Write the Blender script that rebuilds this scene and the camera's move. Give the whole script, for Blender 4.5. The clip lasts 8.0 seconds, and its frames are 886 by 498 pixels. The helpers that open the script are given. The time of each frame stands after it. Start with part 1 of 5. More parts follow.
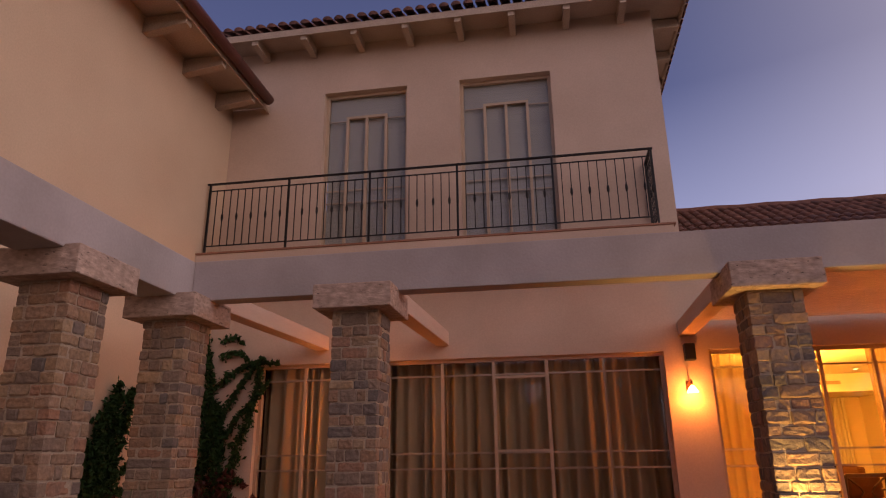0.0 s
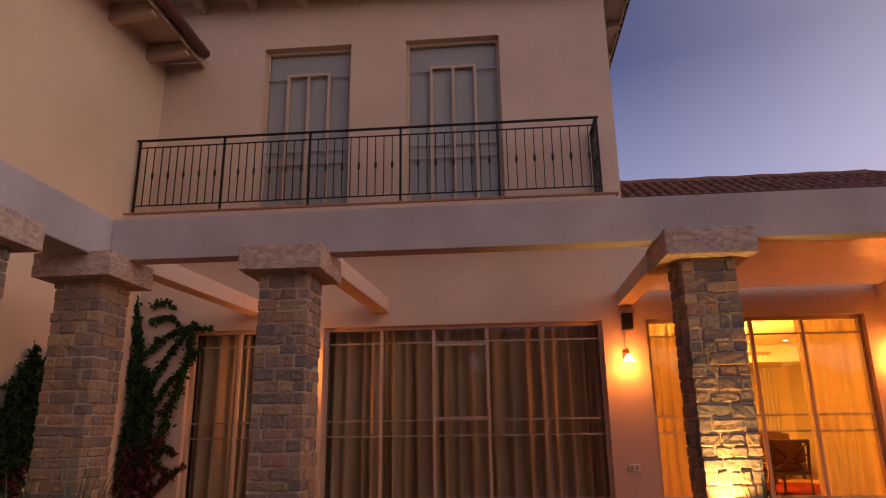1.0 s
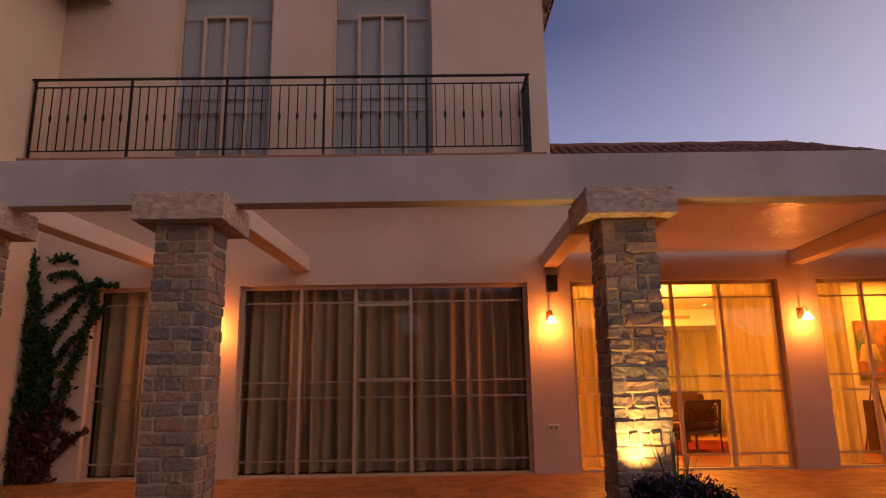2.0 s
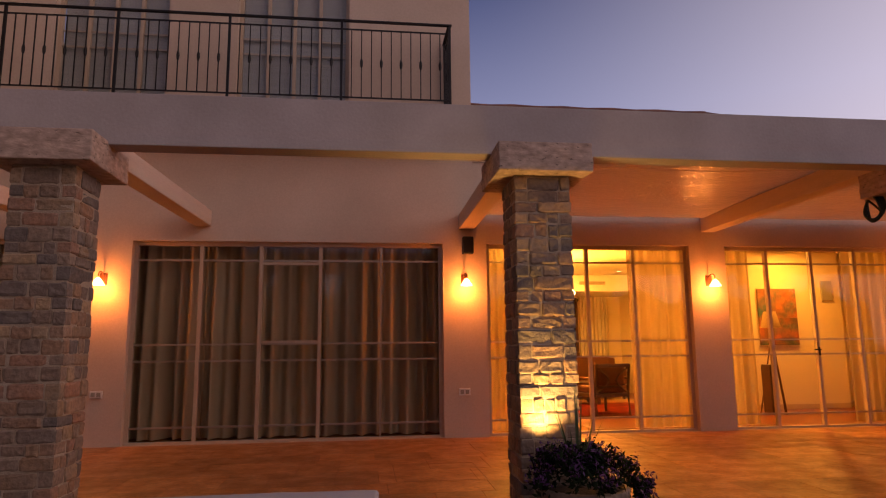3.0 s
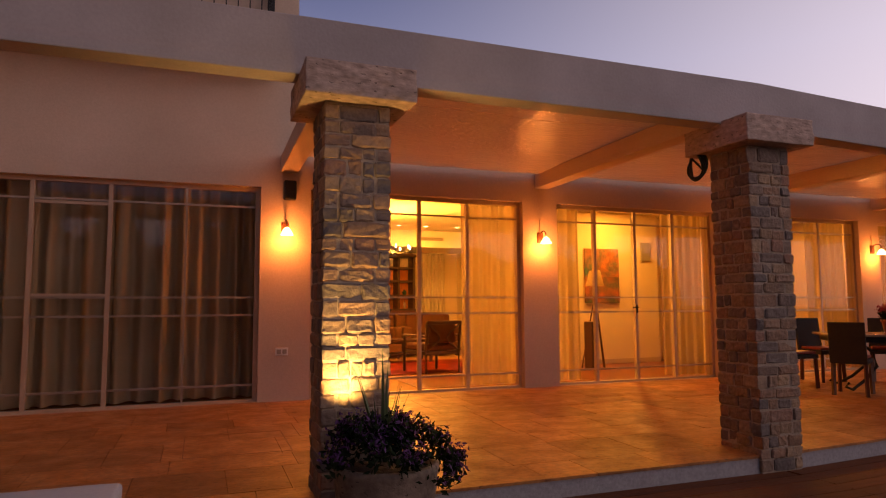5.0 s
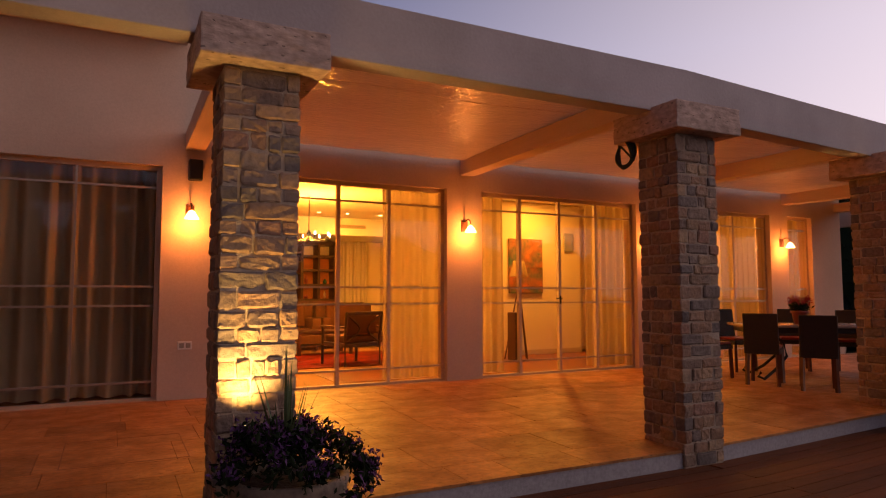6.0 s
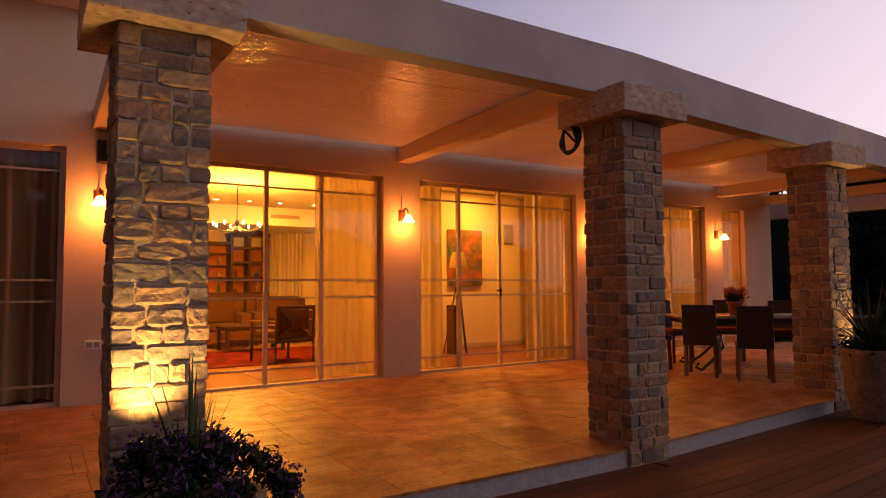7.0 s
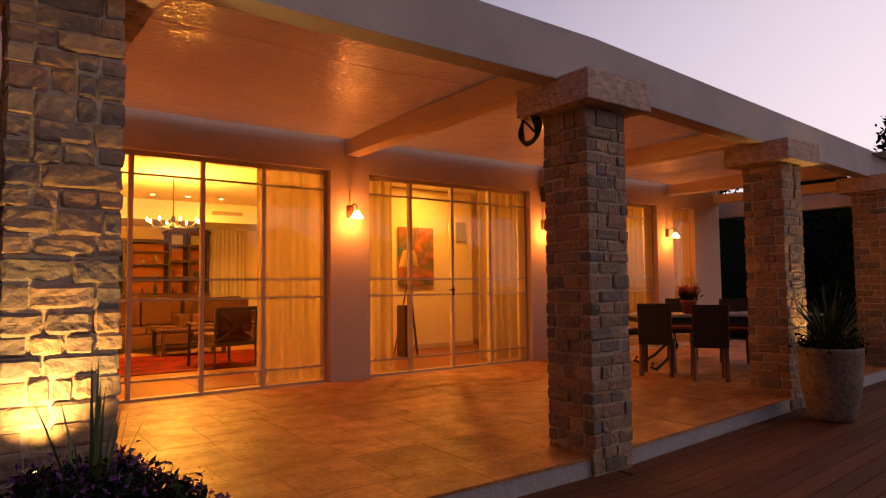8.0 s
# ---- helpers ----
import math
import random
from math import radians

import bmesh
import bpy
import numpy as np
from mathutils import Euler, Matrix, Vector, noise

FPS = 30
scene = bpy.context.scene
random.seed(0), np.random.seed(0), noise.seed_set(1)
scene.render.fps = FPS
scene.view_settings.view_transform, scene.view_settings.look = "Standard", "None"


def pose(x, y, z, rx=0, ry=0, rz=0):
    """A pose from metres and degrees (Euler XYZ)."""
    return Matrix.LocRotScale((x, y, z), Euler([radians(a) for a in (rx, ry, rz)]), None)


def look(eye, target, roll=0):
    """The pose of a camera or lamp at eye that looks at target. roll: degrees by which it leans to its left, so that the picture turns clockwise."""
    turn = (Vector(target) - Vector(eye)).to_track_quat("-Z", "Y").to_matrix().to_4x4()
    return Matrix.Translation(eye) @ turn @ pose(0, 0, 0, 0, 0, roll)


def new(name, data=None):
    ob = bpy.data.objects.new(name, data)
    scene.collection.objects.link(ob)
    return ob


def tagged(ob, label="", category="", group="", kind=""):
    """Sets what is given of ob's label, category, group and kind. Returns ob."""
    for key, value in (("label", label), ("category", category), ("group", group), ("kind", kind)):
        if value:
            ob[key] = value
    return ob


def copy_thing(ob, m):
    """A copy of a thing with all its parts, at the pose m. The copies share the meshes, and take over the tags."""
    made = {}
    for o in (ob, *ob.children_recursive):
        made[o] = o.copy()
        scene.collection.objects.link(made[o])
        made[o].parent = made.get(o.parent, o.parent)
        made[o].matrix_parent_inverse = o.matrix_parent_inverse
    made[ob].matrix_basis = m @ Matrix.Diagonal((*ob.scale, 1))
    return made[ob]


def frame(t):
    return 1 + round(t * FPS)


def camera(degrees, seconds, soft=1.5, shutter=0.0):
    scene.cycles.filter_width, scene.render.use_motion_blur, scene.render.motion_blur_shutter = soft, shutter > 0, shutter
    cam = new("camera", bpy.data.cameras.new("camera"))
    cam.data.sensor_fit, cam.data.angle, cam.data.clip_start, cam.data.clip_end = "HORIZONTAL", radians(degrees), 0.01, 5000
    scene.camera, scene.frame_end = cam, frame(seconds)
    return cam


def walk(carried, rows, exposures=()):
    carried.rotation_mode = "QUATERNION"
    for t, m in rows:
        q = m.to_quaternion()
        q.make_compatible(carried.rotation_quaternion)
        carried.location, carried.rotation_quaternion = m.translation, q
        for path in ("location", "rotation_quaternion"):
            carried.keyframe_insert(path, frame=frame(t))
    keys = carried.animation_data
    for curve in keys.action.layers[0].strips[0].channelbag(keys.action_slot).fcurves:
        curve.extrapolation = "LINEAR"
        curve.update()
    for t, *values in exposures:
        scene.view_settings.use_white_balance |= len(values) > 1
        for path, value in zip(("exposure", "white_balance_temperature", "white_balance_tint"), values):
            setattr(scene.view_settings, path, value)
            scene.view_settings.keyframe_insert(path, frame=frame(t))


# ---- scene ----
cam = camera(68.3, 8.0, soft=1.1)
PATH = [
    (0, (2.892, 2.964, 1.117), (2.584, 4.841, 1.737), -0.7),
    (0.5, (2.945, 3.054, 1.113), (2.696, 4.953, 1.689), -0.8),
    (1, (3.013, 3.185, 1.103), (2.846, 5.106, 1.636), -0.8),
    (1.5, (3.091, 3.313, 1.101), (3.012, 5.253, 1.583), -0.9),
    (3, (3.37, 3.826, 1.12), (3.613, 5.788, 1.428), -0.6),
    (3.5, (3.474, 3.972, 1.116), (3.83, 5.922, 1.386), -0.4),
    (4, (3.588, 4.138, 1.118), (4.061, 6.068, 1.342), -0.3),
    (4.5, (3.686, 4.288, 1.119), (4.268, 6.192, 1.31), -0.3),
    (6, (3.96, 4.767, 1.13), (4.865, 6.544, 1.271), -0.1),
    (6.5, (4.053, 4.926, 1.139), (5.043, 6.66, 1.262), -0.1),
    (7, (4.16, 5.084, 1.133), (5.228, 6.771, 1.25), -0.4),
    (7.5, (4.245, 5.238, 1.129), (5.382, 6.88, 1.246), -0.5),
    (8, (4.344, 5.402, 1.132), (5.539, 7.001, 1.246), -0.6),
]
walk(cam, [(t, look(eye, target, roll)) for t, eye, target, roll in PATH],
     [(0.0, -0.06), (1.5, -0.18), (3.5, -0.34), (6.5, -0.47), (8.0, -0.51)])

# ---- sky and afterglow ----
world = bpy.data.worlds.new("dusk_sky")
scene.world = world
world.use_nodes = True
wn, wl = world.node_tree.nodes, world.node_tree.links
wn.clear()
w_out = wn.new("ShaderNodeOutputWorld")
w_bg = wn.new("ShaderNodeBackground")
w_tc = wn.new("ShaderNodeTexCoord")
w_nrm = wn.new("ShaderNodeVectorMath"); w_nrm.operation = "NORMALIZE"
w_sep = wn.new("ShaderNodeSeparateXYZ")
w_ramp = wn.new("ShaderNodeValToRGB")
SKY = ((0.0, (0.62, 0.50, 0.60)), (0.14, (0.53, 0.48, 0.65)), (0.34, (0.31, 0.32, 0.54)), (0.50, (0.105, 0.122, 0.27)), (0.75, (0.06, 0.072, 0.17)), (1.0, (0.045, 0.055, 0.13)))
while len(w_ramp.color_ramp.elements) < len(SKY):
    w_ramp.color_ramp.elements.new(0.5)
for el, (p, c) in zip(w_ramp.color_ramp.elements, SKY):
    el.position, el.color = p, (*c, 1)
w_dot = wn.new("ShaderNodeVectorMath"); w_dot.operation = "DOT_PRODUCT"
w_dot.inputs[1].default_value = (0.966, -0.22, 0.13)
w_max = wn.new("ShaderNodeMath"); w_max.operation = "MAXIMUM"; w_max.inputs[1].default_value = 0.0
w_pow = wn.new("ShaderNodeMath"); w_pow.operation = "POWER"; w_pow.inputs[1].default_value = 1.6
w_glow = wn.new("ShaderNodeMix"); w_glow.data_type = "RGBA"
w_glow.inputs[6].default_value, w_glow.inputs[7].default_value = (0, 0, 0, 1), (1.22, 0.95, 0.84, 1)
w_add = wn.new("ShaderNodeMix"); w_add.data_type = "RGBA"; w_add.blend_type = "ADD"; w_add.inputs[0].default_value = 1.0
wl.new(w_tc.outputs["Generated"], w_nrm.inputs[0])
wl.new(w_nrm.outputs[0], w_sep.inputs[0])
wl.new(w_sep.outputs[2], w_ramp.inputs[0])
wl.new(w_nrm.outputs[0], w_dot.inputs[0])
wl.new(w_dot.outputs["Value"], w_max.inputs[0])
wl.new(w_max.outputs[0], w_pow.inputs[0])
wl.new(w_pow.outputs[0], w_glow.inputs[0])
wl.new(w_ramp.outputs[0], w_add.inputs[6])
wl.new(w_glow.outputs[2], w_add.inputs[7])
wl.new(w_add.outputs[2], w_bg.inputs[0])
wl.new(w_bg.outputs[0], w_out.inputs[0])
w_bg.inputs[1].default_value = 1.0


def lamp(name, kind, m, energy, color, size=0.05):
    d = bpy.data.lights.new(name, kind)
    d.energy, d.color = energy, color
    if kind == "AREA":
        d.shape, d.size = "DISK", size
    elif kind == "SUN":
        d.angle = size
    else:
        d.shadow_soft_size = size
    ob = new(name, d)
    ob.matrix_world = m
    return ob


# the band of afterglow low over the garden, behind and beside the camera
lamp("afterglow", "SUN", look((14, -8, 6.5), (0, 8, 2)), 0.38, (1.0, 0.50, 0.32), radians(50))
WARM = (1.0, 0.255, 0.034)
ROOM = (1.0, 0.38, 0.042)
SCONCE_W, CHANDELIER_W, DOWNLIGHT_W = 44, 860, 60

# ---- materials ----


def material(name, col, col2=None, rough=0.7, metal=0.0, big=1.3, grain=45.0, amount=0.5, speck=0.25, bump=0.15, bump_scale=90.0, rnd=0.0, ramp=None, stretch=(1, 1, 1), emit=None, spec=0.5, rough_var=0.0):
    """Two-scale procedural surface: col and col2 mixed by a broad noise, darkened by a fine grain, with fine relief. ramp: colours picked piece by piece."""
    m = bpy.data.materials.new(name)
    m.use_nodes = True
    n, l = m.node_tree.nodes, m.node_tree.links
    b = n["Principled BSDF"]
    b.inputs["Roughness"].default_value, b.inputs["Metallic"].default_value = rough, metal
    b.inputs["Specular IOR Level"].default_value = spec
    g = n.new("ShaderNodeNewGeometry")
    mp = n.new("ShaderNodeMapping")
    mp.inputs["Scale"].default_value = stretch
    l.new(g.outputs["Position"], mp.inputs[0])
    n1 = n.new("ShaderNodeTexNoise"); n1.inputs["Scale"].default_value, n1.inputs["Detail"].default_value = big, 5
    n2 = n.new("ShaderNodeTexNoise"); n2.inputs["Scale"].default_value, n2.inputs["Detail"].default_value = grain, 4
    l.new(mp.outputs[0], n1.inputs["Vector"]); l.new(mp.outputs[0], n2.inputs["Vector"])
    mr = n.new("ShaderNodeMapRange")
    mr.inputs[1].default_value, mr.inputs[2].default_value, mr.inputs[3].default_value, mr.inputs[4].default_value = 0.32, 0.68, 0.0, amount
    l.new(n1.outputs["Fac"], mr.inputs[0])
    mx = n.new("ShaderNodeMix"); mx.data_type = "RGBA"
    mx.inputs[6].default_value, mx.inputs[7].default_value = (*col, 1), (*(col2 or [c * 0.7 for c in col]), 1)
    l.new(mr.outputs[0], mx.inputs[0])
    if ramp or rnd:
        oi = n.new("ShaderNodeObjectInfo")
    if ramp:
        cr = n.new("ShaderNodeValToRGB")
        cr.color_ramp.interpolation = "CONSTANT"
        while len(cr.color_ramp.elements) < len(ramp):
            cr.color_ramp.elements.new(0.5)
        for i, (el, c) in enumerate(zip(cr.color_ramp.elements, ramp)):
            el.position, el.color = i / len(ramp), (*c, 1)
        l.new(oi.outputs["Random"], cr.inputs[0])
        l.new(cr.outputs[0], mx.inputs[6])
    dk = n.new("ShaderNodeMapRange")
    dk.inputs[1].default_value, dk.inputs[2].default_value, dk.inputs[3].default_value, dk.inputs[4].default_value = 0.3, 0.7, 1 - speck, 1.0
    l.new(n2.outputs["Fac"], dk.inputs[0])
    val = dk.outputs[0]
    if rnd:
        rr = n.new("ShaderNodeMapRange")
        rr.inputs[3].default_value, rr.inputs[4].default_value = 1 - rnd, 1 + rnd
        l.new(oi.outputs["Random"], rr.inputs[0])
        mm = n.new("ShaderNodeMath"); mm.operation = "MULTIPLY"
        l.new(val, mm.inputs[0]); l.new(rr.outputs[0], mm.inputs[1])
        val = mm.outputs[0]
    hs = n.new("ShaderNodeHueSaturation")
    l.new(val, hs.inputs["Value"]); l.new(mx.outputs[2], hs.inputs["Color"])
    l.new(hs.outputs[0], b.inputs["Base Color"])
    if rough_var:
        rv = n.new("ShaderNodeMapRange")
        rv.inputs[1].default_value, rv.inputs[2].default_value, rv.inputs[3].default_value, rv.inputs[4].default_value = 0.3, 0.7, rough - rough_var * 0.6, rough + rough_var
        l.new(n1.outputs["Fac"], rv.inputs[0]); l.new(rv.outputs[0], b.inputs["Roughness"])
    if bump:
        n3 = n.new("ShaderNodeTexNoise"); n3.inputs["Scale"].default_value, n3.inputs["Detail"].default_value = bump_scale, 3
        l.new(mp.outputs[0], n3.inputs["Vector"])
        bp = n.new("ShaderNodeBump"); bp.inputs["Strength"].default_value, bp.inputs["Distance"].default_value = bump, 0.02
        l.new(n3.outputs["Fac"], bp.inputs["Height"]); l.new(bp.outputs[0], b.inputs["Normal"])
    if emit:
        b.inputs["Emission Color"].default_value, b.inputs["Emission Strength"].default_value = (*emit[0], 1), emit[1]
    return m




def pitted(m, scale, stretch, lo, hi, dark, depth):
    """Pits and chisel marks: thresholded noise that darkens the colour and sinks the relief."""
    n, l = m.node_tree.nodes, m.node_tree.links
    b = n["Principled BSDF"]
    g, mp, nz, mr, mx, bp = (n.new("ShaderNode" + k) for k in ("NewGeometry", "Mapping", "TexNoise", "MapRange", "Mix", "Bump"))
    mp.inputs["Scale"].default_value = stretch
    nz.inputs["Scale"].default_value, nz.inputs["Detail"].default_value = scale, 2
    mr.inputs[1].default_value, mr.inputs[2].default_value = lo, hi
    mx.data_type, mx.blend_type = "RGBA", "MULTIPLY"
    mx.inputs[7].default_value = (dark, dark, dark, 1)
    bp.invert = True
    bp.inputs["Strength"].default_value, bp.inputs["Distance"].default_value = 1.0, depth
    l.new(g.outputs["Position"], mp.inputs[0]); l.new(mp.outputs[0], nz.inputs["Vector"]); l.new(nz.outputs["Fac"], mr.inputs[0])
    l.new(mr.outputs[0], mx.inputs[0]); l.new(mr.outputs[0], bp.inputs["Height"])
    l.new(b.inputs["Base Color"].links[0].from_socket, mx.inputs[6])
    if b.inputs["Normal"].links:
        l.new(b.inputs["Normal"].links[0].from_socket, bp.inputs["Normal"])
    l.new(mx.outputs[2], b.inputs["Base Color"]); l.new(bp.outputs[0], b.inputs["Normal"])
    return m


M = {}
M["stucco"] = material("stucco_pink_beige", (0.60, 0.455, 0.345), (0.49, 0.365, 0.27), 0.92, big=0.9, amount=0.8, speck=0.08, bump=0.12, bump_scale=60)
M["stucco_wing"] = material("stucco_sand", (0.66, 0.50, 0.34), (0.58, 0.42, 0.28), 0.92, big=0.8, amount=0.8, speck=0.08, bump=0.12, bump_scale=60)
M["fascia"] = material("stucco_grey", (0.46, 0.40, 0.385), (0.36, 0.31, 0.29), 0.9, big=1.6, amount=0.9, speck=0.08, bump=0.12, bump_scale=40)
M["beam"] = material("painted_beam", (0.62, 0.47, 0.37), (0.52, 0.37, 0.28), 0.6, big=1.8, grain=30, amount=0.6, speck=0.15, bump=0.12, stretch=(6, 0.7, 6))
M["mortar"] = material("mortar", (0.46, 0.36, 0.26), (0.36, 0.275, 0.20), 0.95, big=9, speck=0.25, bump=0.3, bump_scale=90)
M["stone"] = material("column_stone", (0.4, 0.3, 0.2), (0.25, 0.19, 0.15), 0.9, big=7, grain=34, amount=0.5, speck=0.35, bump=0.55, bump_scale=30, rnd=0.16,
                      ramp=((0.36, 0.23, 0.14), (0.30, 0.20, 0.135), (0.42, 0.265, 0.145), (0.25, 0.175, 0.13), (0.36, 0.215, 0.12), (0.205, 0.155, 0.125), (0.40, 0.24, 0.14), (0.34, 0.19, 0.105), (0.28, 0.19, 0.13), (0.44, 0.29, 0.16), (0.13, 0.105, 0.09), (0.33, 0.165, 0.095)))
M["capital"] = material("hewn_capital", (0.58, 0.42, 0.33), (0.44, 0.31, 0.24), 0.92, big=5, grain=22, amount=0.6, speck=0.4, bump=0.75, bump_scale=12, stretch=(0.8, 0.8, 1.5))
pitted(M["capital"], 30, (0.7, 0.7, 1.7), 0.665, 0.69, 0.5, 0.007)
M["travertine"] = material("travertine_tile", (0.54, 0.240, 0.070), (0.36, 0.145, 0.040), 0.45, big=4.5, grain=22, amount=1.0, speck=0.36, spec=0.4, bump=0.16, bump_scale=30, rnd=0.20, stretch=(0.9, 1.15, 1), rough_var=0.12)
pitted(M["travertine"], 34, (0.8, 1.2, 1), 0.64, 0.72, 0.6, 0.003)
M["grout"] = material("grout", (0.25, 0.115, 0.045), rough=0.9, big=6)
M["patio_edge"] = material("patio_edge_render", (0.40, 0.38, 0.38), (0.32, 0.30, 0.30), 0.85, big=4, bump=0.2)
M["deck"] = material("deck_board", (0.17, 0.052, 0.017), (0.09, 0.029, 0.011), 0.65, big=3, grain=30, amount=0.7, speck=0.4, bump=0.25, bump_scale=40, spec=0.2, rnd=0.25, stretch=(0.35, 9, 1))
M["deck_under"] = material("deck_underlay", (0.03, 0.02, 0.016), rough=0.95)
M["steel"] = material("window_paint", (0.50, 0.37, 0.25), (0.42, 0.30, 0.20), 0.45, big=3, speck=0.1, bump=0.04)
M["bar"] = material("window_bar_metal", (0.42, 0.33, 0.24), (0.33, 0.26, 0.19), 0.3, metal=0.45, speck=0.12, bump=0.03)
M["iron"] = material("wrought_iron", (0.030, 0.027, 0.026), rough=0.45, metal=0.7, speck=0.3, bump=0.1)
M["black"] = material("black_plastic", (0.012, 0.012, 0.013), rough=0.5, speck=0.1)
M["copper"] = material("aged_copper", (0.22, 0.085, 0.035), (0.12, 0.05, 0.025), 0.4, metal=0.8, big=12)
M["white"] = material("white_plastic", (0.72, 0.68, 0.62), rough=0.45, speck=0.05, bump=0)
M["terracotta"] = material("terracotta_edge", (0.36, 0.17, 0.10), (0.28, 0.13, 0.08), 0.75, big=5)
M["rooftile"] = material("clay_roof_tile", (0.20, 0.085, 0.055), (0.12, 0.05, 0.04), 0.8, big=5, amount=0.8, speck=0.3, rnd=0.3)
M["gutter"] = material("painted_gutter", (0.13, 0.035, 0.022), rough=0.42, speck=0.12)
M["eave"] = material("eave_timber", (0.52, 0.41, 0.31), (0.40, 0.30, 0.22), 0.75, big=3, speck=0.2)
M["pot"] = material("weathered_pot", (0.27, 0.205, 0.15), (0.17, 0.125, 0.09), 0.85, big=7, grain=26, amount=0.9, speck=0.4, bump=0.4, bump_scale=30)
pitted(M["pot"], 24, (1, 1, 1.6), 0.64, 0.69, 0.5, 0.006)
M["soil"] = material("soil", (0.05, 0.035, 0.025), rough=0.98, big=14, bump=0.8, bump_scale=40)
M["leaf"] = material("leaf_green", (0.030, 0.060, 0.018), (0.05, 0.08, 0.025), 0.65, big=7, speck=0.3, bump=0)
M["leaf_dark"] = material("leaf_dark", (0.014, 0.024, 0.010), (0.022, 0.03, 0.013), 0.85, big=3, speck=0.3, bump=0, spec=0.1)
M["vine_leaf"] = material("vine_leaf", (0.020, 0.055, 0.013), (0.030, 0.065, 0.016), 0.8, big=7, speck=0.3, bump=0, spec=0.2)
M["leaf_red"] = material("leaf_red", (0.085, 0.012, 0.008), (0.045, 0.010, 0.007), 0.55, big=7, speck=0.3, bump=0)
M["blade"] = material("grass_blade", (0.07, 0.11, 0.035), (0.10, 0.12, 0.045), 0.5, big=6, speck=0.2, bump=0)
M["flower"] = material("purple_flower", (0.078, 0.018, 0.120), (0.120, 0.030, 0.144), 0.7, big=20, bump=0)
M["flower_red"] = material("red_flower", (0.40, 0.02, 0.03), (0.30, 0.02, 0.04), 0.7, big=20, bump=0)
M["pot_red"] = material("red_glazed_pot", (0.25, 0.04, 0.03), rough=0.35, bump=0.05)
M["bark"] = material("bark", (0.10, 0.07, 0.05), rough=0.95, big=12, bump=0.6)
M["cushion"] = material("white_outdoor_fabric", (0.42, 0.41, 0.45), (0.36, 0.35, 0.39), 0.85, big=3, speck=0.08, bump=0.15, bump_scale=300)
M["rattan"] = material("dark_rattan", (0.012, 0.007, 0.006), (0.020, 0.011, 0.008), 0.6, big=20, speck=0.5, bump=0.5, bump_scale=150)
M["darkwood"] = material("dark_wood", (0.045, 0.011, 0.004), (0.025, 0.007, 0.003), 0.4, big=4, speck=0.3, stretch=(1, 1, 6), bump=0.05)
M["redwood"] = material("red_brown_wood", (0.11, 0.030, 0.012), (0.06, 0.018, 0.009), 0.4, big=4, speck=0.3, bump=0.05)
M["tabletop"] = material("stone_tabletop", (0.30, 0.25, 0.21), (0.2, 0.16, 0.13), 0.25, big=5, speck=0.2, bump=0.02)
M["room_wall"] = material("room_plaster", (0.70, 0.58, 0.38), (0.66, 0.54, 0.35), 0.9, big=0.8, speck=0.04, bump=0.05)
M["room_ceiling"] = material("room_ceiling_paint", (0.86, 0.82, 0.70), rough=0.9, speck=0.04, bump=0.03)
M["room_floor"] = material("room_floor_tile", (0.50, 0.27, 0.10), (0.40, 0.20, 0.07), 0.25, big=2, speck=0.15, bump=0.03, rnd=0.1)
M["parquet"] = material("hall_parquet", (0.22, 0.056, 0.013), (0.14, 0.034, 0.009), 0.35, big=3, speck=0.25, stretch=(0.6, 8, 1), bump=0.05)
M["sofa"] = material("tan_upholstery", (0.085, 0.026, 0.005), (0.06, 0.018, 0.004), 0.9, big=4, speck=0.15, bump=0.15, bump_scale=250)
# bright orange-brown: the glow of lit shelves is put into the colour
M["cab_back_glow"] = material("cabinet_back_painted_glow", (0.50, 0.16, 0.022), (0.40, 0.12, 0.018), 0.6, big=2)
M["rug"] = material("woven_rug", (0.24, 0.022, 0.006), (0.025, 0.008, 0.004), 0.95, big=4.5, grain=30, amount=1.0, speck=0.6, bump=0.4, bump_scale=140, spec=0.02)
M["rug_border"] = material("rug_border", (0.12, 0.012, 0.005), (0.22, 0.07, 0.02), 0.95, big=16, amount=1.0, speck=0.5, bump=0.4, spec=0.02)
M["canvas"] = material("abstract_painting", (0.55, 0.16, 0.03), (0.05, 0.12, 0.10), 0.6, big=4.2, grain=9, amount=1.0, speck=0.45, bump=0.1)
M["canvas_b"] = material("abstract_painting_lower", (0.07, 0.11, 0.07), (0.45, 0.12, 0.03), 0.6, big=5, grain=9, amount=1.0, speck=0.45, bump=0.1)
M["grey_panel"] = material("grey_panel", (0.34, 0.30, 0.24), rough=0.7, speck=0.15)
M["ceramic"] = material("ceramic", (0.55, 0.42, 0.28), (0.25, 0.12, 0.06), 0.3, big=9, amount=1.0, bump=0)
M["glass_green"] = material("green_glass", (0.04, 0.10, 0.06), rough=0.1, bump=0)
M["shutter"] = material("grey_roller_blind", (0.37, 0.365, 0.34), (0.31, 0.305, 0.285), 0.75, big=1.5, grain=8, speck=0.15, bump=0.05, stretch=(0.3, 1, 12))
M["ground"] = material("dark_lawn", (0.035, 0.05, 0.018), (0.05, 0.045, 0.025), 0.95, big=1.5, speck=0.5, bump=0.6, bump_scale=30)
M["carpaint"] = material("dark_car_paint", (0.02, 0.022, 0.028), rough=0.25, metal=0.3, bump=0, speck=0.03)
M["carglass"] = material("car_glass", (0.02, 0.025, 0.03), rough=0.05, bump=0, speck=0.0)
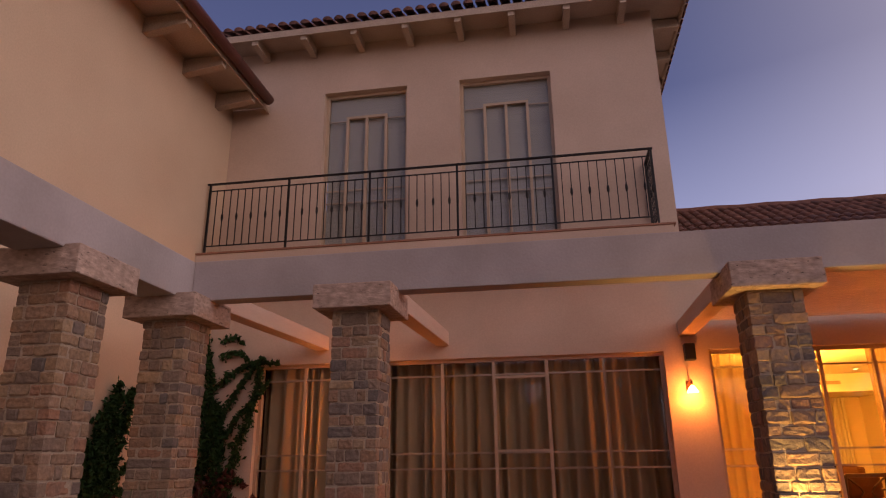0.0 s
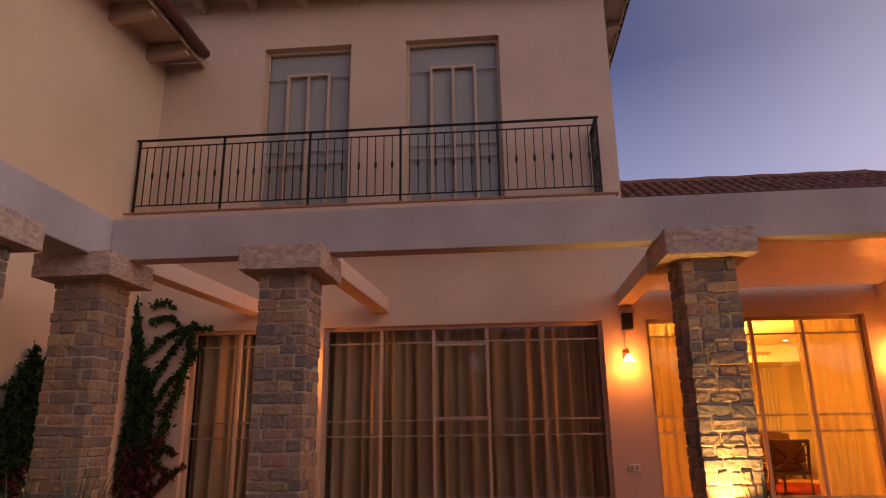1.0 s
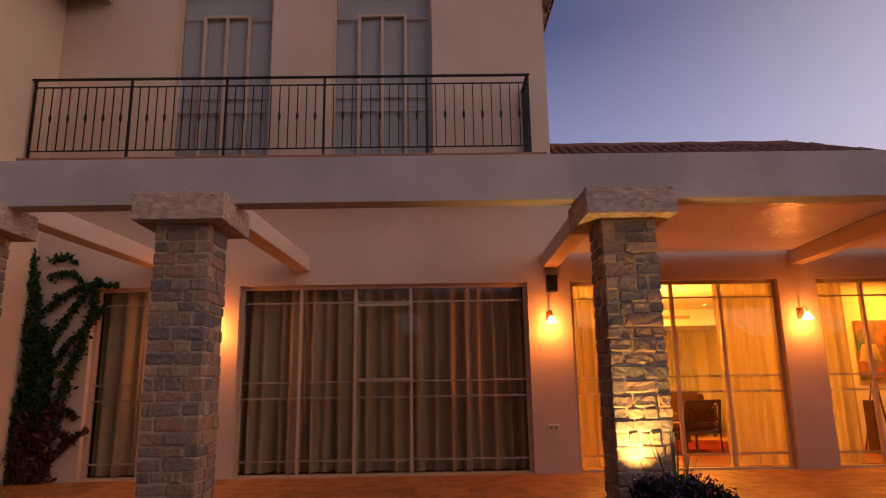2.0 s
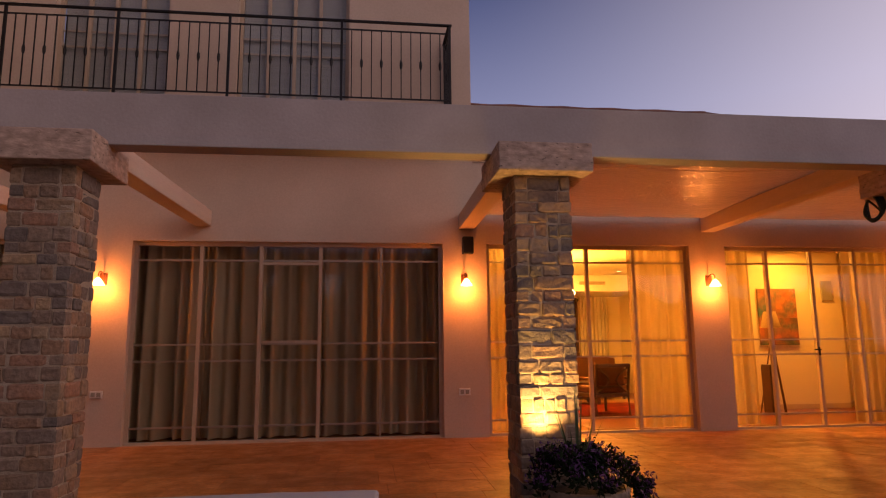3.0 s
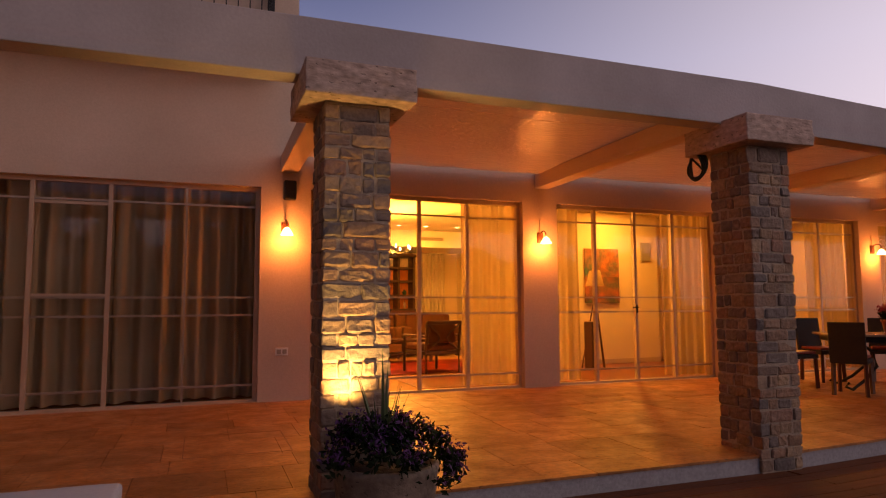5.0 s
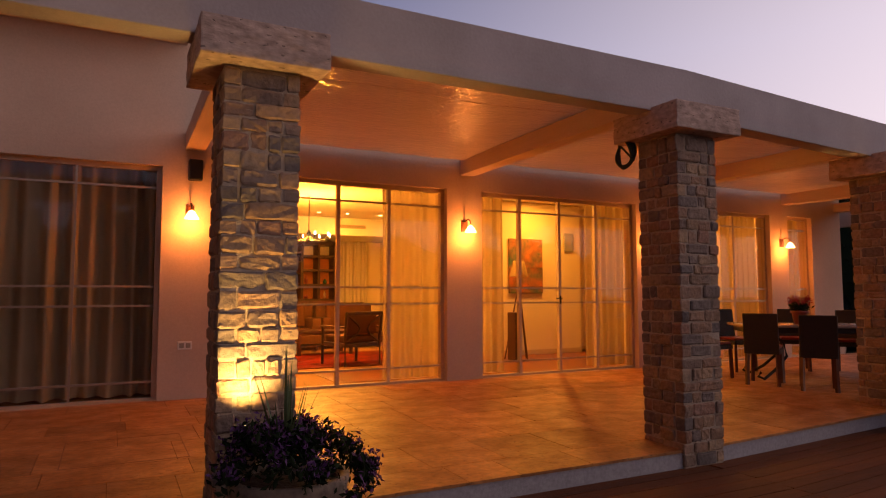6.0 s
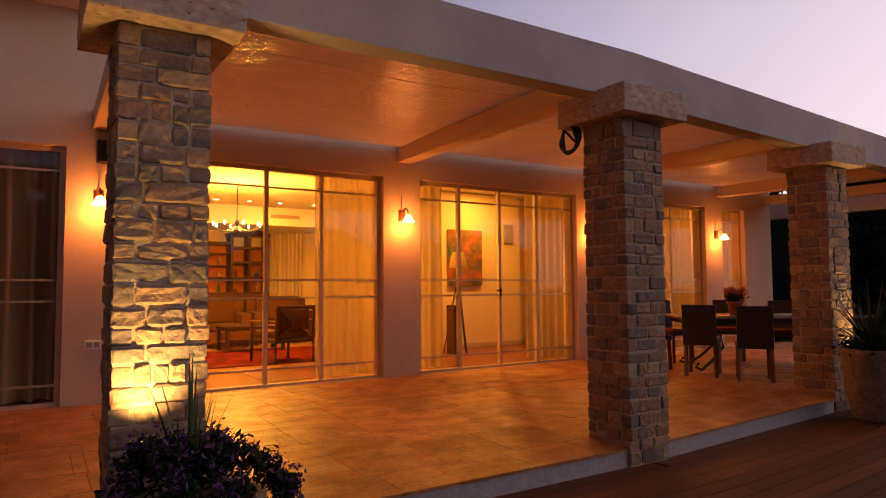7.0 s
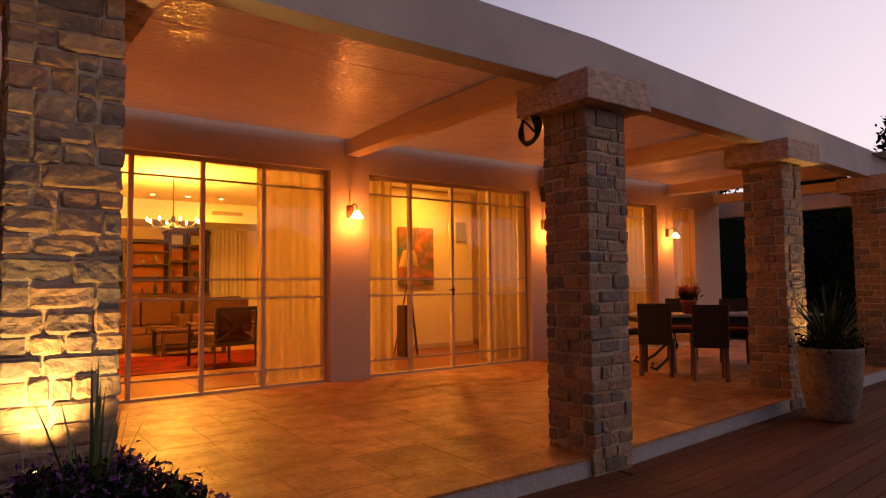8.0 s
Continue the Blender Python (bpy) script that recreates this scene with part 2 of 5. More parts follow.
M["headlight"] = material("car_headlight", (0.75, 0.78, 0.82), rough=0.1, bump=0, speck=0.0)
M["rubber"] = material("rubber", (0.015, 0.015, 0.015), rough=0.85)
M["fence"] = material("white_fence_paint", (0.55, 0.53, 0.52), rough=0.6)
M["far_house"] = material("far_house_render", (0.16, 0.13, 0.12), rough=0.9)
M["hose"] = material("green_cable", (0.012, 0.03, 0.02), rough=0.45, bump=0)
M["bulb"] = material("lit_bulb", (0.9, 0.8, 0.6), rough=0.4, bump=0, speck=0, emit=((1.0, 0.72, 0.30), 22.0))
M["shade_glass"] = material("lit_opal_glass", (0.9, 0.85, 0.75), rough=0.35, bump=0, speck=0, emit=((1.0, 0.74, 0.36), 9.0))
_n, _l = M["shade_glass"].node_tree.nodes, M["shade_glass"].node_tree.links
_tr, _mx = _n.new("ShaderNodeBsdfTransparent"), _n.new("ShaderNodeMixShader")
_mx.inputs[0].default_value = 0.72
_l.new(_n["Principled BSDF"].outputs[0], _mx.inputs[1])
_l.new(_tr.outputs[0], _mx.inputs[2])
_l.new(_mx.outputs[0], _n["Material Output"].inputs[0])
M["down_lens"] = material("lit_downlight_lens", (0.9, 0.9, 0.8), rough=0.3, bump=0, speck=0, emit=((1.0, 0.78, 0.40), 32.0))
M["lens"] = material("lit_lens", (0.9, 0.9, 0.8), rough=0.3, bump=0, speck=0, emit=((1.0, 0.70, 0.28), 4.0))


def wrinkled_sheet():
    m = material("white_awning_sheet", (0.88, 0.78, 0.66), (0.84, 0.75, 0.63), 0.17, big=0.8, spec=1.0, speck=0.05, bump=0)
    n, l = m.node_tree.nodes, m.node_tree.links
    g = n.new("ShaderNodeNewGeometry")
    mp = n.new("ShaderNodeMapping"); mp.inputs["Scale"].default_value = (1.0, 2.2, 1.0); mp.inputs["Rotation"].default_value = (0, 0, 0.5)
    a = n.new("ShaderNodeTexNoise"); a.inputs["Scale"].default_value, a.inputs["Detail"].default_value, a.inputs["Distortion"].default_value = 8.0, 4, 1.5
    b = n.new("ShaderNodeTexNoise"); b.inputs["Scale"].default_value, b.inputs["Detail"].default_value = 1.4, 2
    s = n.new("ShaderNodeMath"); s.operation = "MULTIPLY_ADD"; s.inputs[1].default_value = 1.6
    bp = n.new("ShaderNodeBump"); bp.inputs["Strength"].default_value, bp.inputs["Distance"].default_value = 0.44, 0.03
    l.new(g.outputs["Position"], mp.inputs[0])
    l.new(mp.outputs[0], a.inputs["Vector"]); l.new(mp.outputs[0], b.inputs["Vector"])
    l.new(b.outputs["Fac"], s.inputs[0]); l.new(a.outputs["Fac"], s.inputs[2])
    l.new(s.outputs[0], bp.inputs["Height"]); l.new(bp.outputs[0], n["Principled BSDF"].inputs["Normal"])
    tl, mx = n.new("ShaderNodeBsdfTranslucent"), n.new("ShaderNodeMixShader")
    tl.inputs[0].default_value, mx.inputs[0].default_value = (0.78, 0.70, 0.60, 1), 0.04
    l.new(n["Principled BSDF"].outputs[0], mx.inputs[1]); l.new(tl.outputs[0], mx.inputs[2])
    l.new(mx.outputs[0], n["Material Output"].inputs[0])
    return m


def glass_pane():
    m = bpy.data.materials.new("window_glass")
    m.use_nodes = True
    n, l = m.node_tree.nodes, m.node_tree.links
    n.clear()
    out, mix, tr, gl, lw = (n.new("ShaderNode" + k) for k in ("OutputMaterial", "MixShader", "BsdfTransparent", "BsdfGlossy", "LayerWeight"))
    tr.inputs[0].default_value, gl.inputs["Roughness"].default_value, lw.inputs["Blend"].default_value = (0.97, 0.97, 0.96, 1), 0.02, 0.5
    pw, fr = n.new("ShaderNodeMath"), n.new("ShaderNodeMath")
    pw.operation, pw.inputs[1].default_value = "POWER", 5.0
    fr.operation, fr.inputs[1].default_value, fr.inputs[2].default_value = "MULTIPLY_ADD", 0.5, 0.022
    l.new(lw.outputs["Facing"], pw.inputs[0]); l.new(pw.outputs[0], fr.inputs[0])
    l.new(fr.outputs[0], mix.inputs[0]); l.new(tr.outputs[0], mix.inputs[1]); l.new(gl.outputs[0], mix.inputs[2]); l.new(mix.outputs[0], out.inputs[0])
    return m


def sheer(name, col, through_light, clear):
    m = bpy.data.materials.new(name)
    m.use_nodes = True
    n, l = m.node_tree.nodes, m.node_tree.links
    n.clear()
    out, mixa, mixb, df, tl, tr = (n.new("ShaderNode" + k) for k in ("OutputMaterial", "MixShader", "MixShader", "BsdfDiffuse", "BsdfTranslucent", "BsdfTransparent"))
    g, nz, mp = n.new("ShaderNodeNewGeometry"), n.new("ShaderNodeTexNoise"), n.new("ShaderNodeMapping")
    mp.inputs["Scale"].default_value = (14, 14, 0.6)
    nz.inputs["Scale"].default_value = 2.0
    rm = n.new("ShaderNodeMix"); rm.data_type = "RGBA"
    rm.inputs[6].default_value, rm.inputs[7].default_value = (*[c * 0.8 for c in col], 1), (*col, 1)
    l.new(g.outputs["Position"], mp.inputs[0]); l.new(mp.outputs[0], nz.inputs["Vector"]); l.new(nz.outputs["Fac"], rm.inputs[0])
    l.new(rm.outputs[2], df.inputs[0]); l.new(rm.outputs[2], tl.inputs[0])
    mixa.inputs[0].default_value, mixb.inputs[0].default_value = through_light, clear
    l.new(df.outputs[0], mixa.inputs[1]); l.new(tl.outputs[0], mixa.inputs[2])
    l.new(mixa.outputs[0], mixb.inputs[1]); l.new(tr.outputs[0], mixb.inputs[2]); l.new(mixb.outputs[0], out.inputs[0])
    return m


M["sheet"] = wrinkled_sheet()
M["glass"] = glass_pane()
M["sheer"] = sheer("cream_sheer", (0.52, 0.38, 0.20), 0.42, 0.14)
M["drape"] = sheer("grey_brown_drape", (0.54, 0.41, 0.245), 0.25, 0.0)
M["white_drape"] = sheer("white_drape", (0.75, 0.68, 0.52), 0.3, 0.0)

# ---- shape helpers ----


def box(bm, x0, x1, y0, y1, z0, z1, bevel=0.0, m=None):
    r = bmesh.ops.create_cube(bm, size=1.0, matrix=Matrix.Translation(((x0 + x1) / 2, (y0 + y1) / 2, (z0 + z1) / 2)) @ Matrix.Diagonal((abs(x1 - x0), abs(y1 - y0), abs(z1 - z0), 1)))
    vs = r["verts"]
    if bevel:
        es = list({e for v in vs for e in v.link_edges})
        g = bmesh.ops.bevel(bm, geom=es, offset=bevel, segments=2, affect="EDGES", profile=0.6)
        vs = list({v for f in g["faces"] for v in f.verts} | {v for v in vs if v.is_valid})
    if m:
        bmesh.ops.transform(bm, matrix=m, verts=vs)
    return vs


def bar(bm, a, b, w, d=None, segs=0):
    """A straight bar from a to b: square of w by d, or round of width w with segs sides."""
    a, b = Vector(a), Vector(b)
    q = (b - a).to_track_quat("Z", "Y").to_matrix().to_4x4()
    m = Matrix.Translation((a + b) / 2) @ q
    if segs:
        bmesh.ops.create_cone(bm, cap_ends=True, segments=segs, radius1=w / 2, radius2=(d or w) / 2, depth=(b - a).length, matrix=m)
    else:
        bmesh.ops.create_cube(bm, size=1.0, matrix=m @ Matrix.Diagonal((w, d or w, (b - a).length, 1)))


def lathe(bm, profile, segs=24, at=(0, 0, 0)):
    rings = []
    for r, z in profile:
        rings.append([bm.verts.new((at[0] + r * math.cos(2 * math.pi * i / segs), at[1] + r * math.sin(2 * math.pi * i / segs), at[2] + z)) for i in range(segs)])
    for p, q in zip(rings, rings[1:]):
        for i in range(segs):
            j = (i + 1) % segs
            bm.faces.new((p[i], p[j], q[j], q[i]))
    return rings


def tube(bm, pts, r, segs=8, closed=False):
    pts = [Vector(p) for p in pts]
    rings = []
    for i, p in enumerate(pts):
        d = (pts[(i + 1) % len(pts)] - pts[i - 1]) if closed else (pts[min(i + 1, len(pts) - 1)] - pts[max(i - 1, 0)])
        q = d.to_track_quat("Z", "Y").to_matrix()
        rr = r[i] if isinstance(r, (list, tuple)) else r
        rings.append([bm.verts.new(p + q @ Vector((rr * math.cos(2 * math.pi * k / segs), rr * math.sin(2 * math.pi * k / segs), 0))) for k in range(segs)])
    pairs = list(zip(rings, rings[1:])) + ([(rings[-1], rings[0])] if closed else [])
    for p, q in pairs:
        for k in range(segs):
            j = (k + 1) % segs
            bm.faces.new((p[k], p[j], q[j], q[k]))
    if not closed:
        bm.faces.new(rings[0][::-1]); bm.faces.new(rings[-1])


def mesh_of(name, bm, mat, smooth=False):
    bmesh.ops.recalc_face_normals(bm, faces=bm.faces[:])
    me = bpy.data.meshes.new(name)
    bm.to_mesh(me)
    bm.free()
    me.materials.append(mat)
    if smooth:
        me.polygons.foreach_set("use_smooth", [True] * len(me.polygons))
    return me


def part(name, bm, mat, parent, label="", smooth=False):
    ob = new(name, mesh_of(name, bm, mat, smooth))
    ob.parent = parent
    if label:
        ob["label"] = label
    return ob


def solid(name, bm, mat, label="", category="", kind="", smooth=False, group=""):
    return tagged(new(name, mesh_of(name, bm, mat, smooth)), label, category, group, kind)


def thing(name, at, label, category, group="", kind=""):
    e = new(name)
    e.location = at
    return tagged(e, label, category, group, kind)


def boxes(name, rows, mat, parent, label="", bevel=0.0):
    bm = bmesh.new()
    for r in rows:
        box(bm, *r, bevel=bevel)
    return part(name, bm, mat, parent, label)


def flat_mesh(name, verts, faces, mat):
    me = bpy.data.meshes.new(name)
    me.from_pydata(verts, [], faces)
    me.materials.append(mat)
    return me


# ---- ground, deck, patio ----
WALL_Y = 12.5
EDGE, DECK_Z = 8.50, -0.20
BEND_X, BEND = 8.2, 0.08  # past BEND_X the terrace edge and the pergola run away from the deck

FALL = 0.015  # the patio falls towards the deck


def patio_z(y):
    return -FALL * max(0.0, WALL_Y - y)


def bend(x):
    return BEND * max(0.0, x - BEND_X)


def sheared(bm, x0=BEND_X):
    for v in bm.verts:
        v.co.y += bend(v.co.x)
    return bm


bm = bmesh.new()
bmesh.ops.create_grid(bm, x_segments=60, y_segments=60, size=300)
for v in bm.verts:
    v.co.z = -0.30
solid("ground", bm, M["ground"], "dark garden ground at dusk reaching the horizon", "ground", "structure")
bm = bmesh.new()
box(bm, -9.0, BEND_X, -6.0, EDGE - 0.005, -0.29, DECK_Z - 0.028)
box(bm, BEND_X, 18.0, -6.0, EDGE - 0.005, -0.29, DECK_Z - 0.028)
sheared(bm)
deck = solid("deck", bm, M["deck_under"], "reddish wooden deck below the patio step", "deck", "structure")
bm = bmesh.new()
box(bm, -2.42, BEND_X, EDGE + 0.02, 11.0, -0.28, -0.016)
box(bm, BEND_X, 17.0, EDGE + 0.02, 11.0, -0.28, -0.016)
sheared(bm)
for v in bm.verts:
    if v.co.y > 10.9:
        v.co.y = 11.0
    if v.co.z > -0.1:
        v.co.z = patio_z(v.co.y) - 0.012
box(bm, -2.42, 17.0, 11.0, 21.2, -0.28, -0.04)
patio = solid("patio", bm, M["grout"], "travertine paved patio along the house", "patio", "structure")
bm = bmesh.new()
box(bm, -2.42, BEND_X, EDGE, EDGE + 0.02, -0.28, patio_z(EDGE) - 0.006)
box(bm, BEND_X, 17.0, EDGE, EDGE + 0.02, -0.28, patio_z(EDGE) - 0.006)
part("edging", sheared(bm), M["patio_edge"], patio, "grey rendered patio step")

# ---- house walls ----
WX0, WX1 = -2.42, 16.53
TOP = 2.56
OPEN = [(-1.58, -0.18), (0.44, 4.44), (5.04, 7.96), (8.50, 11.31), (11.85, 14.48), (14.96, 15.66)]


def wall_with_openings(name, x0, x1, y0, y1, z0, z1, openings, mat, label):
    """openings: (x0, x1, z0, z1), in order along x."""
    bm = bmesh.new()
    x = x0
    for a, b, c, d in openings:
        box(bm, x, a, y0, y1, z0, z1)
        if c > z0:
            box(bm, a, b, y0, y1, z0, c)
        box(bm, a, b, y0, y1, d, z1)
        x = b
    box(bm, x, x1, y0, y1, z0, z1)
    return solid(name, bm, mat, label, "wall", "structure")


wall_with_openings("wall_south", WX0, WX1, WALL_Y, WALL_Y + 0.28, -0.02, 3.95, [(a, b, 0.0, TOP) for a, b in OPEN], M["stucco"], "pinkish beige stucco ground floor wall with tall glazed openings")
UP = [(-0.722, 0.736), (1.638, 3.152)]
wall_with_openings("wall_upper", WX0, 4.86, WALL_Y, WALL_Y + 0.28, 3.952, 8.3, [(a, b, 4.26, 7.25) for a, b in UP], M["stucco"], "pinkish beige stucco upper storey wall")
bm = bmesh.new()
box(bm, 4.58, 4.86, WALL_Y + 0.282, 20.9, 3.0, 8.3)
solid("wall_upper_side", bm, M["stucco"], "stucco side wall of the upper storey", "wall", "structure")
bm = bmesh.new()
box(bm, -2.82, -2.42, -8.0, 20.9, -0.3, 7.1)
solid("wall_wing", bm, M["stucco_wing"], "warm sand stucco wall of the side wing", "wall", "structure")
bm = bmesh.new()
box(bm, WX1 - 0.28, WX1, WALL_Y + 0.282, 21.0, -0.02, 3.95)
solid("wall_east", bm, M["stucco"], "stucco end wall of the house", "wall", "structure")
bm = bmesh.new()
box(bm, -2.418, WX1 - 0.29, 20.9, 21.18, -0.01, 3.95)
solid("wall_back", bm, M["room_wall"], "cream plaster back wall of the rooms", "wall", "structure")
bm = bmesh.new()
box(bm, -2.41, WX1 - 0.285, WALL_Y + 0.283, 20.895, 2.92, 3.07)
solid("ceiling", bm, M["room_ceiling"], "cream painted room ceiling", "ceiling", "structure")
# recess for the air grille: a dropped soffit across the back of the living room
bm = bmesh.new()
box(bm, 4.92, 10.28, 19.2, 20.89, 2.52, 2.918)
solid("ceiling_soffit", bm, M["room_ceiling"], "dropped soffit at the back of the living room", "ceiling", "structure")
ROOM_WALLS = [("wall_partition_west", 4.74, 4.90, WALL_Y + 0.284, 20.89), ("wall_partition_hall", 10.30, 10.44, 15.2, 20.89), ("wall_partition_kitchen", 13.05, 13.19, 13.55, 20.89)]
for nm, a, b, c, d in ROOM_WALLS:
    bm = bmesh.new()
    box(bm, a, b, c, d, -0.012, 2.917)
    solid(nm, bm, M["room_wall"], "cream plaster partition wall", "wall", "structure")
bm = bmesh.new()
box(bm, 10.443, 12.36, 15.2, 15.35, -0.012, 2.916)
box(bm, 12.36, 13.047, 15.55, 15.7, -0.012, 2.916)
solid("wall_hall", bm, M["room_wall"], "warm cream plaster wall of the hall", "wall", "structure")
bm = bmesh.new()
box(bm, 10.45, 12.36, 15.18, 15.197, 0.0, 0.09, 0.004)
box(bm, 12.362, 13.04, 15.53, 15.547, 0.0, 0.09, 0.004)
solid("baseboard", bm, M["steel"], "low cream baseboard in the hall", "baseboard", "structure")
bm = bmesh.new()
box(bm, -2.40, 9.4, WALL_Y + 0.05, 20.88, -0.014, -0.004)
floor_in = solid("floor", bm, M["room_floor"], "polished tan tile floor of the living room", "floor", "structure")
bm = bmesh.new()
box(bm, 9.402, WX1 - 0.29, WALL_Y + 0.05, 20.88, -0.014, -0.003)
solid("floor_hall", bm, M["parquet"], "red-brown wooden floor of the hall", "floor", "structure")


def glazing(name, x0, x1, mulls, z1, bars, y, label, thick=0.045, skip=()):
    """A glazed unit of several leaves: outer frame, mullions, thin bars across, one pane a cell."""
    w = thing(name, (0, 0, 0), label, "window", kind="structure")
    f = 0.05
    boxes("window_frame", [(x0, x0 + f, y, y + 0.07, 0.03, z1 - f), (x1 - f, x1, y, y + 0.07, 0.03, z1 - f), (x0, x1, y, y + 0.07, z1 - f, z1), (x0, x1, y - 0.005, y + 0.075, 0.0, 0.03)], M["steel"], w, bevel=0.004)
    for mx in mulls:
        boxes("mullion", [(mx - thick / 2, mx + thick / 2, y - 0.006, y + 0.06, 0.031, z1 - f - 0.001)], M["steel"], w, bevel=0.004)
    xs = [x0 + f] + list(mulls) + [x1 - f]
    zs = [0.031] + list(bars) + [z1 - f]
    for i, (a, b) in enumerate(zip(xs, xs[1:])):
        a2 = a + (thick / 2 if i else 0) + 0.001
        b2 = b - (thick / 2 if i < len(xs) - 2 else 0) - 0.001
        for z in bars:
            boxes("bar", [(a2, b2, y + 0.004, y + 0.034, z - 0.011, z + 0.011)], M["bar"], w, "thin metal glazing bar")
        if i in skip:
            continue
        for c, d in zip(zs, zs[1:]):
            p = boxes("pane", [(a2, b2, y + 0.040, y + 0.046, c + 0.002, d - 0.002)], M["glass"], w)
            p.visible_shadow = False
    return w


BARS = (0.20, 1.02, 1.23, 2.32)
WY = WALL_Y + 0.09
glazing("window_1", -1.58, -0.18, (-0.84,), TOP, BARS, WY, "tall beige framed window with grey-brown drapes behind")
glazing("window_2", 0.44, 4.44, (1.28, 2.04, 2.81), TOP, BARS, WY, "wide beige framed glazed doors with grey-brown drapes behind")
glazing("window_3", 5.04, 7.96, (5.76, 6.48, 7.16), TOP, BARS, WY, "beige framed glazed doors to the lit living room")
glazing("window_4", 8.50, 11.31, (9.18, 9.88, 10.57), TOP, BARS, WY, "beige framed glazed doors to the lit hall")
glazing("window_5", 11.85, 14.48, (12.22, 12.90, 13.62), TOP, BARS, WY, "beige framed glazed doors to the lit kitchen")
glazing("window_6", 14.96, 15.66, (), TOP, BARS, WY, "narrow beige framed window with a sheer curtain")


def upper_window(name, x0, x1):
    w = thing(name, (0, 0, 0), "tall upper window with cream bars and a grey blind down", "window", kind="structure")
    y, z0, z1 = WALL_Y + 0.12, 4.261, 7.249
    boxes("window_frame", [(x0, x0 + 0.05, y, y + 0.06, z0, z1), (x1 - 0.05, x1, y, y + 0.06, z0, z1), (x0 + 0.05, x1 - 0.05, y, y + 0.06, z1 - 0.05, z1), (x0 + 0.05, x1 - 0.05, y, y + 0.06, z0, z0 + 0.05)], M["steel"], w, bevel=0.004)
    n = 4
    step = (x1 - x0 - 0.1) / n
    for i in range(1, n):
        cx = x0 + 0.05 + step * i
        boxes("mullion", [(cx - 0.022, cx + 0.022, y - 0.01, y + 0.05, z0 + 0.051, 6.77)], M["steel"], w, "cream painted upright bar", bevel=0.004)
    boxes("transom", [(x0 + 0.05 + step - 0.022, x0 + 0.05 + step * 3 + 0.022, y - 0.01, y + 0.05, 6.771, 6.815)], M["steel"], w, "cream head rail of the middle leaves")
    for a, b in ((x0 + 0.05, x0 + 0.028 + step), (x0 + 0.072 + step * 3, x1 - 0.05)):
        boxes("bar", [(a, b, y + 0.01, y + 0.03, 6.73, 6.752)], M["bar"], w)
    for z in (5.22, 5.44):
        boxes("bar", [(x0 + 0.05, x1 - 0.05, y + 0.01, y + 0.03, z - 0.012, z + 0.012)], M["bar"], w)
    boxes("blind", [(x0 + 0.051, x1 - 0.051, y + 0.075, y + 0.085, z0 + 0.03, z1 - 0.03)], M["shutter"], w, "grey lowered blind")
    p = boxes("pane", [(x0 + 0.051, x1 - 0.051, y + 0.052, y + 0.058, z0 + 0.05, z1 - 0.05)], M["glass"], w)
    p.visible_shadow = False


def lever(w, x, z=1.02):
    bm = bmesh.new()
    box(bm, x - 0.012, x + 0.012, WY - 0.018, WY - 0.007, z - 0.06, z + 0.06, 0.002)
    tube(bm, [(x, WY - 0.015, z + 0.02), (x, WY - 0.055, z + 0.02), (x - 0.05, WY - 0.06, z + 0.025), (x - 0.11, WY - 0.058, z + 0.02)], 0.008, 8)
    part("door_handle", bm, M["iron"], bpy.data.objects[w], "dark lever handle")


boxes("leaf_rail", [(2.064, 2.786, WY - 0.004, WY + 0.038, 2.265, 2.297), (2.064, 2.786, WY - 0.004, WY + 0.038, 1.243, 1.272)], M["steel"], bpy.data.objects["window_2"], "cream rails of the door leaf")
boxes("sliding_stile", [(3.60, 3.622, WY - 0.003, WY + 0.036, 0.031, TOP - 0.051)], M["bar"], bpy.data.objects["window_2"], "thin metal stile of the sliding leaf")
lever("window_4", 9.88, 1.06)
upper_window("window_7", *UP[0])
upper_window("window_8", *UP[1])

# ---- balcony ----
bm = bmesh.new()
box(bm, -2.418, 4.66, 11.80, WALL_Y - 0.002, 3.96, 4.183)
balcony = solid("balcony_slab", bm, M["stucco"], "shallow stucco balcony slab under the upper windows", "balcony", "structure")
boxes("edging", [(-2.418, 4.69, 11.78, WALL_Y - 0.003, 4.185, 4.215)], M["terracotta"], balcony, "terracotta tile edging", bevel=0.006)


